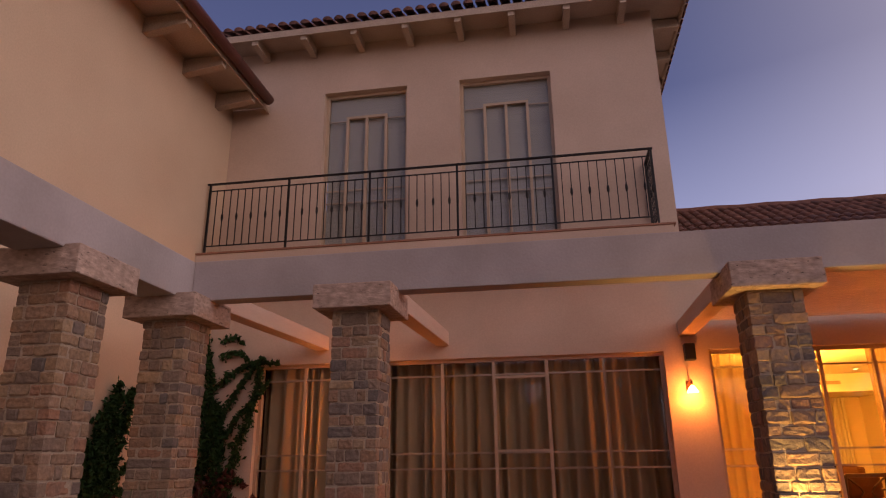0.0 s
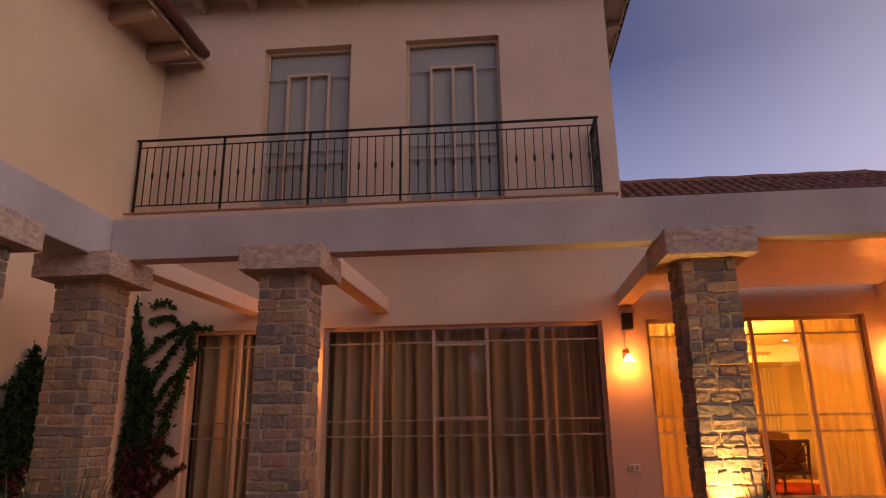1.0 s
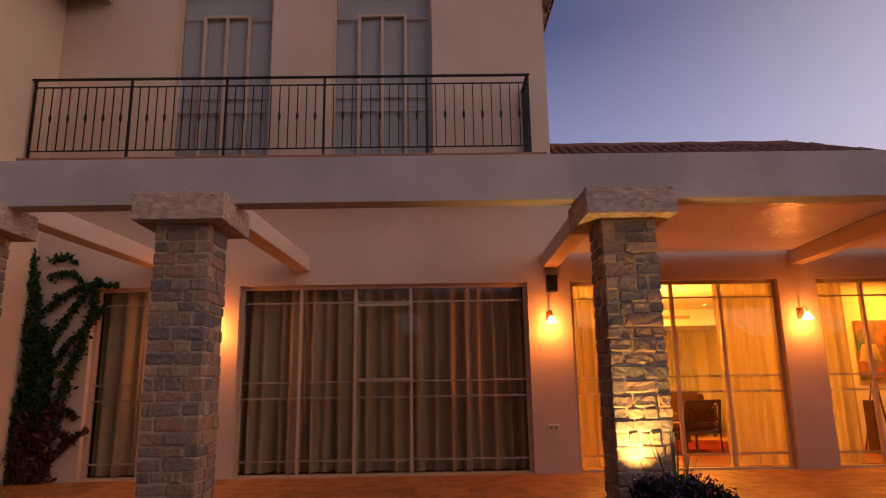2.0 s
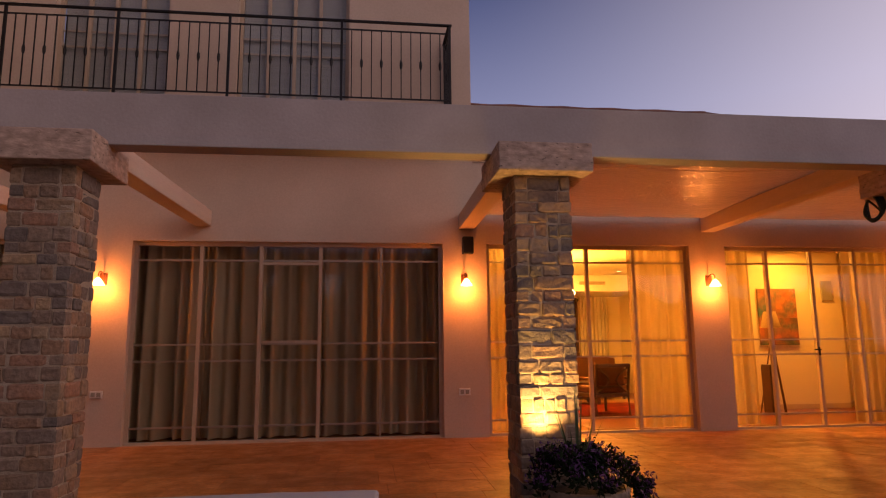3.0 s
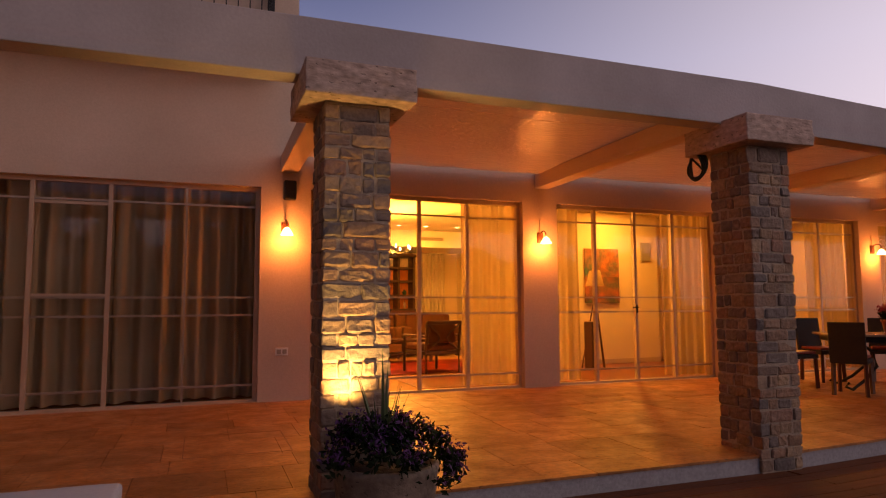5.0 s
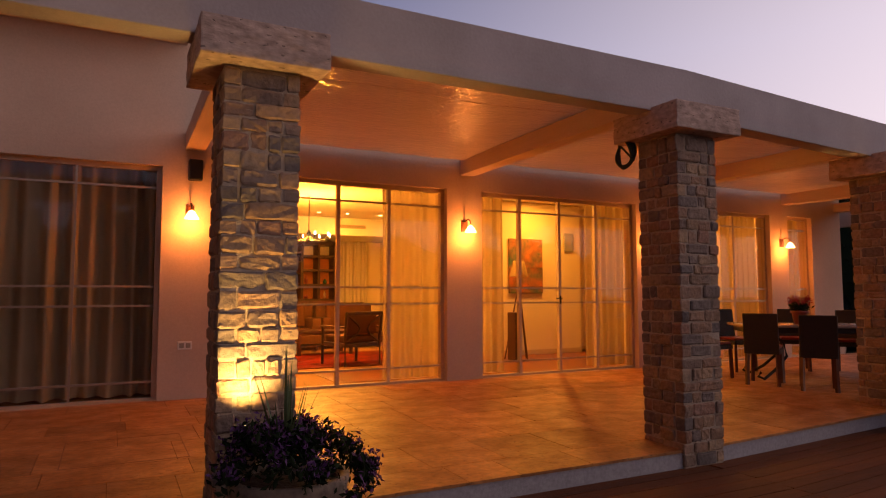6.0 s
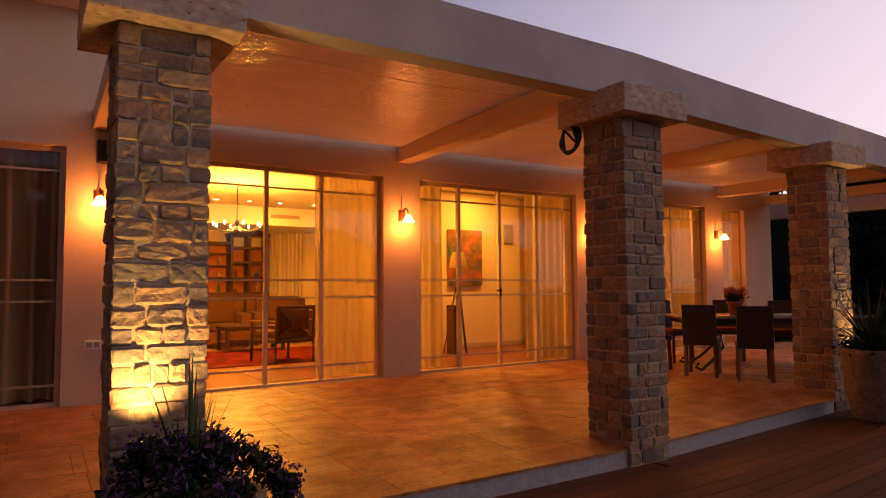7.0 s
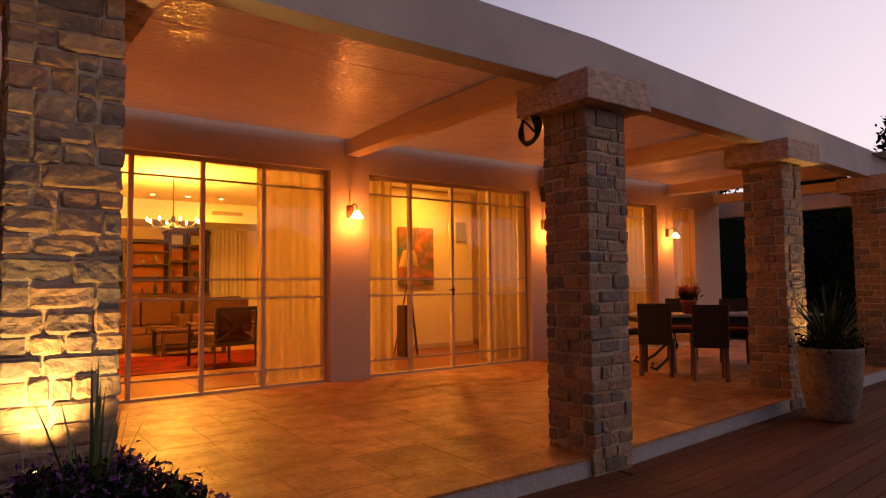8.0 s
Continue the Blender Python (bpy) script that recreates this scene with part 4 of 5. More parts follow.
s = thing("lavender", (-0.05, 7.5, DECK_Z + 0.05), "low dark shrub with purple flowers in the bed", "shrub")
leaf_cloud("foliage", [((0.2 * math.cos(k), 0.25 * math.sin(k * 1.7), 0.16 + 0.05 * math.sin(k * 3)), 0.12, 90) for k in range(9)], M["leaf_dark"], s, 0.028, 31)
leaf_cloud("bloom", [((0.22 * math.cos(k), 0.27 * math.sin(k * 1.7), 0.27), 0.10, 30) for k in range(9)], M["flower"], s, 0.016, 32)


def vine(at, axis, height, arms, seed, label):
    """A climber on a wall: main stems with side arms, leaves set along them; redder towards the foot. axis: the way along the wall."""
    rnd = random.Random(seed)
    s = thing("climbing_vine", at, label, "vine")
    ax, out = Vector(axis), Vector((axis[1], -axis[0], 0))
    bm = bmesh.new()
    green, red = [], []

    def run(p0, ang, L, r, turn):
        pts, p, a = [], Vector(p0), ang
        n = max(4, int(L / 0.07))
        for k in range(n + 1):
            pts.append(p.copy())
            frac = k / n
            c = tuple(p)
            size = (0.11 if r > 0.01 else 0.062) * (1 - 0.55 * frac)
            (red if p.z < 0.75 + rnd.uniform(-0.25, 0.25) else green).append((c, size, 34 if r > 0.01 else 22))
            a += turn / n + rnd.uniform(-0.09, 0.09)
            p = p + (ax * math.cos(a) + Vector((0, 0, math.sin(a)))) * (L / n)
            p = p + out * rnd.uniform(-0.008, 0.008)
        tube(bm, pts, [r * (1 - 0.7 * i / len(pts)) for i in range(len(pts))], 5)

    for k in range(6):
        run(ax * (k - 3) * 0.09 + out * 0.07, math.pi / 2 - 0.05 + (k - 2.5) * 0.01, height * (0.62 + 0.38 * (k % 3) / 2) * rnd.uniform(0.9, 1.0), 0.012, 0.0)
    for z, ang, L, turn in arms:
        run(ax * 0.05 + Vector((0, 0, z)) + out * 0.06, ang, L, 0.006, turn)
    part("stem", bm, M["bark"], s)
    leaf_cloud("foliage", green, M["vine_leaf"], s, 0.044, seed, "green serrated leaves")
    leaf_cloud("red_foliage", red, M["leaf_red"], s, 0.055, seed + 1, "leaves turned dark red")


vine((-2.18, 12.49, 0.0), (1, 0, 0), 3.25, [(2.3, 0.95, 0.95, -0.95), (1.75, 1.05, 1.1, -0.6), (1.3, 1.05, 1.25, -0.15), (2.7, 0.8, 0.42, -1.5), (2.95, 0.85, 0.32, -1.5), (0.95, 0.1, 0.5, -0.7), (0.75, -0.1, 0.45, -0.6), (0.2, 0.35, 0.8, 0.4), (1.9, 2.3, 0.25, 0.4)], 41, "climbing vine with green and red leaves on the house wall")
vine((-2.41, 10.15, -0.1), (0, 1, 0), 2.40, [(1.9, 0.6, 0.7, -0.6), (1.5, 0.9, 0.6, -0.5), (1.2, 2.2, 0.5, 0.4), (0.8, 0.5, 0.8, -0.4), (0.5, 2.5, 0.7, 0.4), (1.0, 0.3, 0.5, 0.3)], 57, "climbing vine with green and red leaves on the wing wall")

# ---- loungers on the deck ----


def lounger(x0, x1):
    s = thing("outdoor_daybed", (x0, 7.05, DECK_Z), "low outdoor daybed with a thick white cushion", "daybed", "daybeds")
    L, W = x1 - x0, 0.78
    bm = bmesh.new()
    vs = box(bm, 0, L, 0, W, 0.28, 0.525, 0.0)
    bmesh.ops.subdivide_edges(bm, edges=bm.edges[:], cuts=9, use_grid_fill=True)
    for v in bm.verts:
        u, w = v.co.x / L, v.co.y / W
        if v.co.z > 0.4:
            v.co.z += 0.022 * (1 - abs(2 * u - 1) ** 6) * (1 - abs(2 * w - 1) ** 4) + 0.006 * noise.noise(v.co * 4)
        v.co += Vector((0.006 * noise.noise(v.co * 6 + Vector((9, 0, 0))), 0.006 * noise.noise(v.co * 6), 0))
    cush = part("cushion", bm, M["cushion"], s, "thick white fabric cushion", True)
    bv = cush.modifiers.new("round", "BEVEL"); bv.width, bv.segments, bv.limit_method, bv.angle_limit = 0.07, 5, "ANGLE", radians(50)
    bm = bmesh.new()
    tube(bm, [(0.03, 0.03, 0.39), (L - 0.03, 0.03, 0.39), (L - 0.03, W - 0.03, 0.39), (0.03, W - 0.03, 0.39)], 0.008, 6, True)
    boxes("frame", [(0.02, L + 0.05, 0.02, W - 0.02, 0.20, 0.272)], M["rattan"], s, "dark woven frame", bevel=0.01)
    bm.free()
    for a in (0.05, L - 0.09):
        for b in (0.05, W - 0.09):
            boxes("leg", [(a, a + 0.05, b, b + 0.05, 0.0, 0.199)], M["rattan"], s)


lounger(2.02, 3.47)
lounger(0.52, 1.97)

# ---- dining set on the patio ----


def dining_chair():
    c = thing("dining_chair", (0, 0, 0), "dark woven rattan dining chair with wooden legs", "chair", "chairs round the patio table")
    bm = bmesh.new()
    box(bm, -0.205, 0.205, -0.22, 0.22, 0.40, 0.46, 0.012)
    part("seat", bm, M["rattan"], c)
    bm = bmesh.new()
    box(bm, -0.19, 0.19, -0.20, 0.20, 0.462, 0.50, 0.018)
    part("seat_pad", bm, M["pot_red"], c, "dark red seat pad")
    bm = bmesh.new()
    box(bm, -0.205, 0.205, -0.255, -0.215, 0.40, 0.92, 0.015)
    for v in bm.verts:
        v.co.y -= max(0, v.co.z - 0.46) * 0.14
    part("backrest", bm, M["rattan"], c, "tall woven backrest")
    for x in (-0.175, 0.175):
        for y in (-0.2, 0.19):
            bm = bmesh.new()
            bar(bm, (x * 1.04, y * 1.06, 0), (x, y, 0.40), 0.034, 0.045)
            part("leg", bm, M["redwood"], c, "red-brown wooden leg")
    return c


TX, TY = 12.9, 10.46
first = dining_chair()
first.matrix_basis = pose(11.62, 10.54, patio_z(10.54), rz=-61)
for x, y, r in ((11.78, 9.92, -54), (11.48, 11.29, -94), (13.37, 11.34, 129), (13.70, 10.67, 119), (12.46, 11.66, 171), (13.13, 9.74, 16)):
    copy_thing(first, pose(x, y, patio_z(y), rz=r))
tb = thing("patio_table", (TX, TY, patio_z(TY)), "oblong stone-topped patio table with curled iron legs", "table")
bm = bmesh.new()
box(bm, -1.25, 1.25, -0.48, 0.48, 0.715, 0.75, 0.01)
o = part("tabletop", bm, M["tabletop"], tb, "worn stone tabletop"); o.rotation_euler = (0, 0, radians(-38))
bm = bmesh.new()
box(bm, -1.17, 1.17, -0.42, 0.42, 0.64, 0.713, 0.006)
o = part("apron", bm, M["iron"], tb); o.rotation_euler = (0, 0, radians(-38))
for sx in (-0.85, 0.85):
    for sy in (-0.3, 0.3):
        bm = bmesh.new()
        tube(bm, [(sx, sy, 0.64), (sx * 0.8, sy * 0.8, 0.50), (sx * 0.75, sy * 0.7, 0.32), (sx * 0.95, sy * 0.95, 0.14), (sx * 1.15, sy * 1.25, 0.02), (sx * 1.25, sy * 1.35, 0.06), (sx * 1.2, sy * 1.28, 0.11)], 0.02, 8)
        o = part("leg", bm, M["iron"], tb, "curled iron leg"); o.rotation_euler = (0, 0, radians(-38))
fp = thing("table_plant", (12.58, 10.69, patio_z(TY) + 0.75), "red flowers in a small red pot on the patio table", "potted plant")
bm = bmesh.new()
lathe(bm, [(0.0, 0.0), (0.075, 0.0), (0.10, 0.15), (0.115, 0.155), (0.115, 0.185), (0.10, 0.185), (0.09, 0.15), (0, 0.15)], 20)
part("pot", bm, M["pot_red"], fp, "", True)
leaf_cloud("foliage", [((0.07 * math.cos(k), 0.07 * math.sin(k), 0.24), 0.06, 50) for k in range(6)], M["leaf_dark"], fp, 0.028, 61)
leaf_cloud("bloom", [((0.11 * math.cos(k), 0.11 * math.sin(k), 0.33 + 0.03 * math.sin(3 * k)), 0.05, 40) for k in range(7)], M["flower_red"], fp, 0.022, 62)

# ---- curtains ----


def curtain(x0, x1, y, z1, mat, label, folds, depth=0.045, seed=0, z0=0.03):
    bm = bmesh.new()
    n = int(folds * 10)
    rnd = random.Random(seed)
    ph = [rnd.uniform(-1.3, 1.3) for _ in range(int(folds) + 3)]
    cols = []
    for i in range(n + 1):
        u = i / n
        k = u * folds
        w = math.sin(2 * math.pi * k + ph[int(k)] * math.sin(math.pi * (k % 1))) * depth * (0.7 + 0.5 * abs(ph[int(k)])) + 0.6 * depth * math.sin(2.33 * k + seed)
        cols.append([bm.verts.new((x0 + (x1 - x0) * u + 0.006 * math.sin(k * 3 + z * 2), y + w * (0.55 + 0.45 * (1 - z / z1)), z)) for z in (z0, z1 * 0.3, z1 * 0.6, z1 * 0.9, z1)])
    for a, b in zip(cols, cols[1:]):
        for k in range(4):
            bm.faces.new((a[k], b[k], b[k + 1], a[k + 1]))
    return solid("curtain", bm, mat, label, "curtain", smooth=True, group="curtains")


CY = WALL_Y + 0.36
DL, SL = "heavy grey-brown drape drawn behind the glass", "cream sheer curtain gathered behind the glass"
for i, (a, b) in enumerate(((-1.60, -0.16), (0.38, 1.32), (1.26, 2.08), (2.02, 2.84), (2.78, 3.66), (3.60, 4.52))):
    curtain(a, b, CY + 0.02 * (i % 2), 2.63, M["drape"], DL, (b - a) * 4.8, 0.10, 70 + i)
for i, (a, b) in enumerate(((4.95, 5.70), (7.18, 8.02), (8.44, 9.06), (10.58, 11.36), (11.80, 12.14), (13.62, 14.54), (14.90, 15.72))):
    curtain(a, b, CY, 2.63, M["sheer"], SL, (b - a) * 7.0, 0.03, 80 + i)
# dark bedroom behind the drapes
bm = bmesh.new()
box(bm, -2.41, 4.73, 13.75, 13.85, -0.01, 2.917)
solid("wall_bedroom", bm, M["darkwood"], "dark wardrobe wall of the unlit room behind the drapes", "wall", "structure")

# ---- living room ----


def sofa(at, rz, length):
    s = thing("sofa", at, "tan upholstered sofa with loose back cushions", "sofa", "sofas")
    s.rotation_euler = (0, 0, radians(rz))
    boxes("base", [(0, length, 0, 0.85, 0.10, 0.32)], M["sofa"], s, bevel=0.03)
    boxes("backrest", [(0.02, length - 0.02, 0.62, 0.86, 0.325, 0.92)], M["sofa"], s, bevel=0.05)
    for x in (0.0, length - 0.2):
        boxes("armrest", [(x, x + 0.2, -0.01, 0.60, 0.325, 0.66)], M["sofa"], s, bevel=0.05)
    n = 1 if length < 1.45 else 2
    w = (length - 0.42) / n
    for i in range(n):
        boxes("seat_cushion", [(0.21 + i * w, 0.21 + (i + 1) * w - 0.01, 0.0, 0.60, 0.325, 0.46)], M["sofa"], s, bevel=0.04)
        boxes("back_cushion", [(0.21 + i * w, 0.21 + (i + 1) * w - 0.01, 0.44, 0.615, 0.465, 0.97)], M["sofa"], s, bevel=0.06)
    for x in (0.05, length - 0.1):
        for y in (0.05, 0.75):
            boxes("leg", [(x, x + 0.05, y, y + 0.05, 0.0, 0.099)], M["darkwood"], s)


sofa((6.35, 17.95, 0), 0, 1.52)
sofa((7.98, 18.25, 0), 0, 1.35)

rug = thing("rug", (7.0, 16.1, 0.0), "red patterned woven rug on the tile floor", "rug")
boxes("field", [(-1.8, 1.7, -1.15, 1.0, 0.0, 0.012)], M["rug"], rug)
boxes("border", [(-2.0, -1.801, -1.35, 1.2, 0.0, 0.013), (1.701, 1.9, -1.35, 1.2, 0.0, 0.013), (-1.8, 1.7, -1.35, -1.151, 0.0, 0.013), (-1.8, 1.7, 1.001, 1.2, 0.0, 0.013)], M["rug_border"], rug)
bm = bmesh.new()
box(bm, 6.62, 9.39, 13.0, 14.4, -0.002, 0.0015)
solid("wooden_floor_inlay", bm, M["parquet"], "red-brown wooden floor strip by the doors", "floor", "structure")


def armchair(at, rz):
    c = thing("armchair", at, "dark wooden armchair with a curved cross back and tan cushions", "armchair")
    c.rotation_euler = (0, 0, radians(rz))
    for x in (-0.33, 0.33):
        bm = bmesh.new()
        tube(bm, [(x, -0.36, 0.0), (x, -0.34, 0.40), (x, -0.40, 0.84)], 0.024, 8)
        part("back_leg", bm, M["darkwood"], c)
        bm = bmesh.new()
        tube(bm, [(x, 0.34, 0.0), (x, 0.33, 0.60)], 0.024, 8)
        part("front_leg", bm, M["darkwood"], c)
        bm = bmesh.new()
        box(bm, x - 0.035, x + 0.035, -0.36, 0.38, 0.60, 0.63, 0.01)
        part("armrest", bm, M["redwood"], c)
    boxes("seat_frame", [(-0.33, 0.33, -0.34, 0.34, 0.30, 0.36)], M["darkwood"], c, bevel=0.008)
    bm = bmesh.new()
    box(bm, -0.34, 0.34, -0.425, -0.385, 0.80, 0.86, 0.012)
    part("top_rail", bm, M["darkwood"], c)
    for sgn in (-1, 1):
        bm = bmesh.new()
        tube(bm, [(sgn * 0.31, -0.395, 0.80), (sgn * 0.12, -0.385, 0.66), (sgn * 0.07, -0.375, 0.58), (sgn * 0.12, -0.365, 0.50), (sgn * 0.30, -0.35, 0.38)], 0.016, 8)
        part("back_curve", bm, M["darkwood"], c, "curved back splat")
    bm = bmesh.new()
    box(bm, -0.29, 0.29, -0.30, 0.33, 0.362, 0.48, 0.04)
    part("seat_cushion", bm, M["sofa"], c)
    bm = bmesh.new()
    box(bm, -0.28, 0.28, -0.35, -0.22, 0.485, 0.84, 0.05)
    part("back_cushion", bm, M["sofa"], c)


armchair((7.50, 15.05, 0.013), 14)

ct = thing("coffee_table", (7.62, 17.15, 0.0), "low dark wooden coffee table with a lower shelf", "table")
boxes("tabletop", [(-0.55, 0.55, -0.35, 0.35, 0.42, 0.46)], M["darkwood"], ct, bevel=0.008)
boxes("shelf", [(-0.5, 0.5, -0.3, 0.3, 0.16, 0.18)], M["darkwood"], ct)
for x in (-0.5, 0.5):
    for y in (-0.3, 0.3):
        boxes("leg", [(x - 0.03, x + 0.03, y - 0.03, y + 0.03, 0.014, 0.419)], M["darkwood"], ct)

cab = thing("display_cabinet", (6.30, 20.40, 0.0), "dark wooden wall cabinet with shelves before a painted glow and a taller arched bay", "cabinet")
boxes("body", [(0.0, 2.65, -0.04, 0.46, 0.0, 1.05)], M["darkwood"], cab)
# no lamp in the cabinet; the panel's colour carries the shelf light
boxes("back_panel", [(0.0, 2.65, 0.42, 0.46, 1.051, 2.14)], M["cab_back_glow"], cab, "warm orange-brown back panel, the shelf light painted into its colour")
for x, h in ((0.0, 2.14), (0.85, 2.14), (1.77, 2.36), (2.18, 2.36), (2.59, 2.36)):
    boxes("upright", [(x, x + 0.06, 0.0, 0.419, 1.051, h)], M["darkwood"], cab)
for z in (1.38, 1.65, 1.93):
    boxes("shelf", [(0.061, 1.769, 0.03, 0.418, z, z + 0.03)], M["darkwood"], cab)
for z in (1.36, 1.72, 2.06):
    boxes("shelf", [(1.831, 2.589, -0.005, 0.418, z, z + 0.05)], M["darkwood"], cab, "dark rail of the arched bay")
boxes("top", [(-0.02, 1.769, -0.02, 0.46, 2.141, 2.21)], M["darkwood"], cab, bevel=0.006)
bm = bmesh.new()
rim = []
for i in range(21):
    u = i / 20
    h = 0.06 + 0.10 * math.sin(math.pi * u)
    rim.append([bm.verts.new((1.74 + 0.94 * u, y, z)) for y, z in ((-0.03, 2.361), (-0.03, 2.361 + h), (0.46, 2.361 + h), (0.46, 2.361))])
for a, b in zip(rim, rim[1:]):
    for k in range(4):
        bm.faces.new((a[k], b[k], b[(k + 1) % 4], a[(k + 1) % 4]))
part("cornice", bm, M["darkwood"], cab, "arched dark wooden cornice")
for x in (0.0, 0.663, 1.326, 1.989):
    boxes("door", [(x + 0.02, x + 0.643, -0.06, -0.041, 0.06, 1.0)], M["redwood"], cab, bevel=0.006)
rnd = random.Random(5)
for z in (1.052, 1.411, 1.681):
    for x in (0.2, 0.42, 0.66, 1.05, 1.3, 1.55, 1.95, 2.42):
        if rnd.random() < 0.75:
            bm = bmesh.new()
            r, h = rnd.uniform(0.03, 0.07), rnd.uniform(0.08, 0.22)
            lathe(bm, [(0, 0), (r * 0.6, 0), (r, h * 0.35), (r * 0.9, h * 0.6), (r * 0.4, h * 0.85), (r * 0.5, h), (0, h)], 12, (6.30 + x, 20.6, z if x < 1.7 else {1.052: 1.052, 1.411: 1.411, 1.681: 1.771}[z]))
            solid("shelf_vase", bm, rnd.choice((M["ceramic"], M["glass_green"], M["pot_red"])), "small ornament standing on the cabinet shelf", "ornament", smooth=True, group="cabinet ornaments")
curtain(9.02, 9.90, 20.75, 2.50, M["white_drape"], "white striped drapes at the back of the living room", 9, 0.04, 95)
bm = bmesh.new()
box(bm, 8.62, 9.28, 19.185, 19.198, 2.68, 2.76, 0.003)
vent = solid("air_grille", bm, M["steel"], "long slotted air grille in the soffit", "vent")
for i in range(5):
    boxes("slat", [(8.65, 9.25, 19.178, 19.184, 2.690 + i * 0.0135, 2.697 + i * 0.0135)], M["grey_panel"], vent)
hv = thing("side_console", (7.9, 19.75, 0), "dark wooden console with framed pictures leaning on it", "console")
boxes("top", [(0, 1.6, 0, 0.4, 0.72, 0.76)], M["darkwood"], hv)
for x in (0.02, 1.52):
    boxes("leg", [(x, x + 0.06, 0.02, 0.38, 0.0, 0.719)], M["darkwood"], hv)

CH = (7.04, 16.0, 2.16)
ch = thing("chandelier", CH, "slim metal chandelier with eight glowing bulbs", "chandelier")
bm = bmesh.new()
tube(bm, [(0, 0, -0.08), (0, 0, 0.72)], 0.008, 6)
lathe(bm, [(0.0, -0.10), (0.03, -0.06), (0.02, 0.0), (0.04, 0.06), (0.01, 0.12)], 10)
part("stem", bm, M["iron"], ch)
for i in range(8):
    a = 2 * math.pi * i / 8
    bm = bmesh.new()
    tube(bm, [(r * math.cos(a), r * math.sin(a), z) for r, z in ((0.02, 0.0), (0.16, -0.08), (0.30, -0.07), (0.38, 0.0))], 0.008, 6)
    part("arm", bm, M["iron"], ch)
    bm = bmesh.new()
    lathe(bm, [(0.0, 0.0), (0.012, 0.0), (0.018, 0.025), (0.012, 0.05), (0.0, 0.07)], 10, (0.38 * math.cos(a), 0.38 * math.sin(a), 0.005))
    o = part("bulb", bm, M["bulb"], ch, "glowing bulb", True)
    o.visible_shadow = False
lamp("chandelier_light", "POINT", pose(CH[0], CH[1], CH[2] + 0.02), CHANDELIER_W, ROOM, 0.30)


def downlight(x, y, z, watts):
    s = thing("recessed_downlight", (x, y, z), "small recessed ceiling downlight, lit", "downlight", "ceiling downlights")
    bm = bmesh.new()
    lathe(bm, [(0.06, 0.0), (0.06, -0.008), (0.045, -0.008), (0.045, -0.002)], 16)
    part("ring", bm, M["white"], s)
    bm = bmesh.new()
    lathe(bm, [(0.0, -0.004), (0.044, -0.004)], 16)
    part("lens", bm, M["down_lens"], s)
    if watts:
        lamp("downlight_light", "AREA", pose(x, y, z - 0.02), watts, ROOM, 0.12)


for x, y, w in ((7.28, 18.45, 0), (7.92, 18.4, 0), (8.56, 18.4, DOWNLIGHT_W), (9.32, 18.4, 0), (5.6, 15.0, DOWNLIGHT_W * 0.3), (7.7, 14.2, DOWNLIGHT_W * 0.8), (11.1, 14.5, DOWNLIGHT_W * 1.5), (9.6, 14.5, DOWNLIGHT_W * 1.1), (14.3, 14.4, DOWNLIGHT_W * 1.4), (15.5, 14.4, DOWNLIGHT_W)):
    downlight(x, y, 2.919, w)

# ---- hall ----
pt = thing("painting", (11.035, 15.185, 1.68), "tall orange and green abstract painting on the hall wall", "painting")
bm = bmesh.new()
box(bm, -0.38, 0.38, -0.03, 0.012, -0.02, 0.52, 0.004)
part("canvas_upper", bm, M["canvas"], pt)
bm = bmesh.new()
box(bm, -0.38, 0.38, -0.03, 0.012, -0.52, -0.022, 0.004)
part("canvas_lower", bm, M["canvas_b"], pt)
bm = bmesh.new()
box(bm, 11.96, 12.18, 15.165, 15.198, 1.98, 2.35, 0.006)
solid("wall_panel", bm, M["grey_panel"], "flat grey loudspeaker panel on the hall wall", "panel")
tl = thing("tripod_floor_lamp", (10.46, 14.55, 0.0), "wooden tripod floor lamp with a cream shade", "floor lamp")
for i in range(3):
    a = 0.5 + 2 * math.pi * i / 3
    bm = bmesh.new()
    bar(bm, (0.26 * math.cos(a), 0.26 * math.sin(a), 0.0), (0.03 * math.cos(a), 0.03 * math.sin(a), 1.18), 0.026, 0.026, 8)
    part("leg", bm, M["redwood"], tl, "slanting wooden leg")
bm = bmesh.new()
tube(bm, [(0, 0, 1.15), (0, 0, 1.42)], 0.012, 8)
part("stem", bm, M["darkwood"], tl)
bm = bmesh.new()
lathe(bm, [(0.165, 1.46), (0.10, 1.74), (0.095, 1.74), (0.16, 1.46)], 24)
part("shade", bm, M["sheer"], tl, "cream cone shade", True)
bm = bmesh.new()
box(bm, 10.21, 10.33, 14.3, 14.55, 0.0, 0.83, 0.015)
solid("tall_box", bm, M["darkwood"], "tall dark box standing beside the tripod lamp", "box")

# ---- kitchen seen past the patio table ----
kc = thing("kitchen_counter", (13.6, 16.1, 0.0), "cream kitchen counter with a dark worktop", "counter")
boxes("body", [(0, 2.6, 0, 0.6, 0.0, 0.88)], M["room_wall"], kc)
boxes("worktop", [(-0.02, 2.62, -0.03, 0.62, 0.881, 0.92)], M["tabletop"], kc, bevel=0.004)
for i in range(4):
    boxes("door", [(0.02 + i * 0.65, 0.63 + i * 0.65, -0.022, -0.001, 0.08, 0.86)], M["steel"], kc, bevel=0.004)
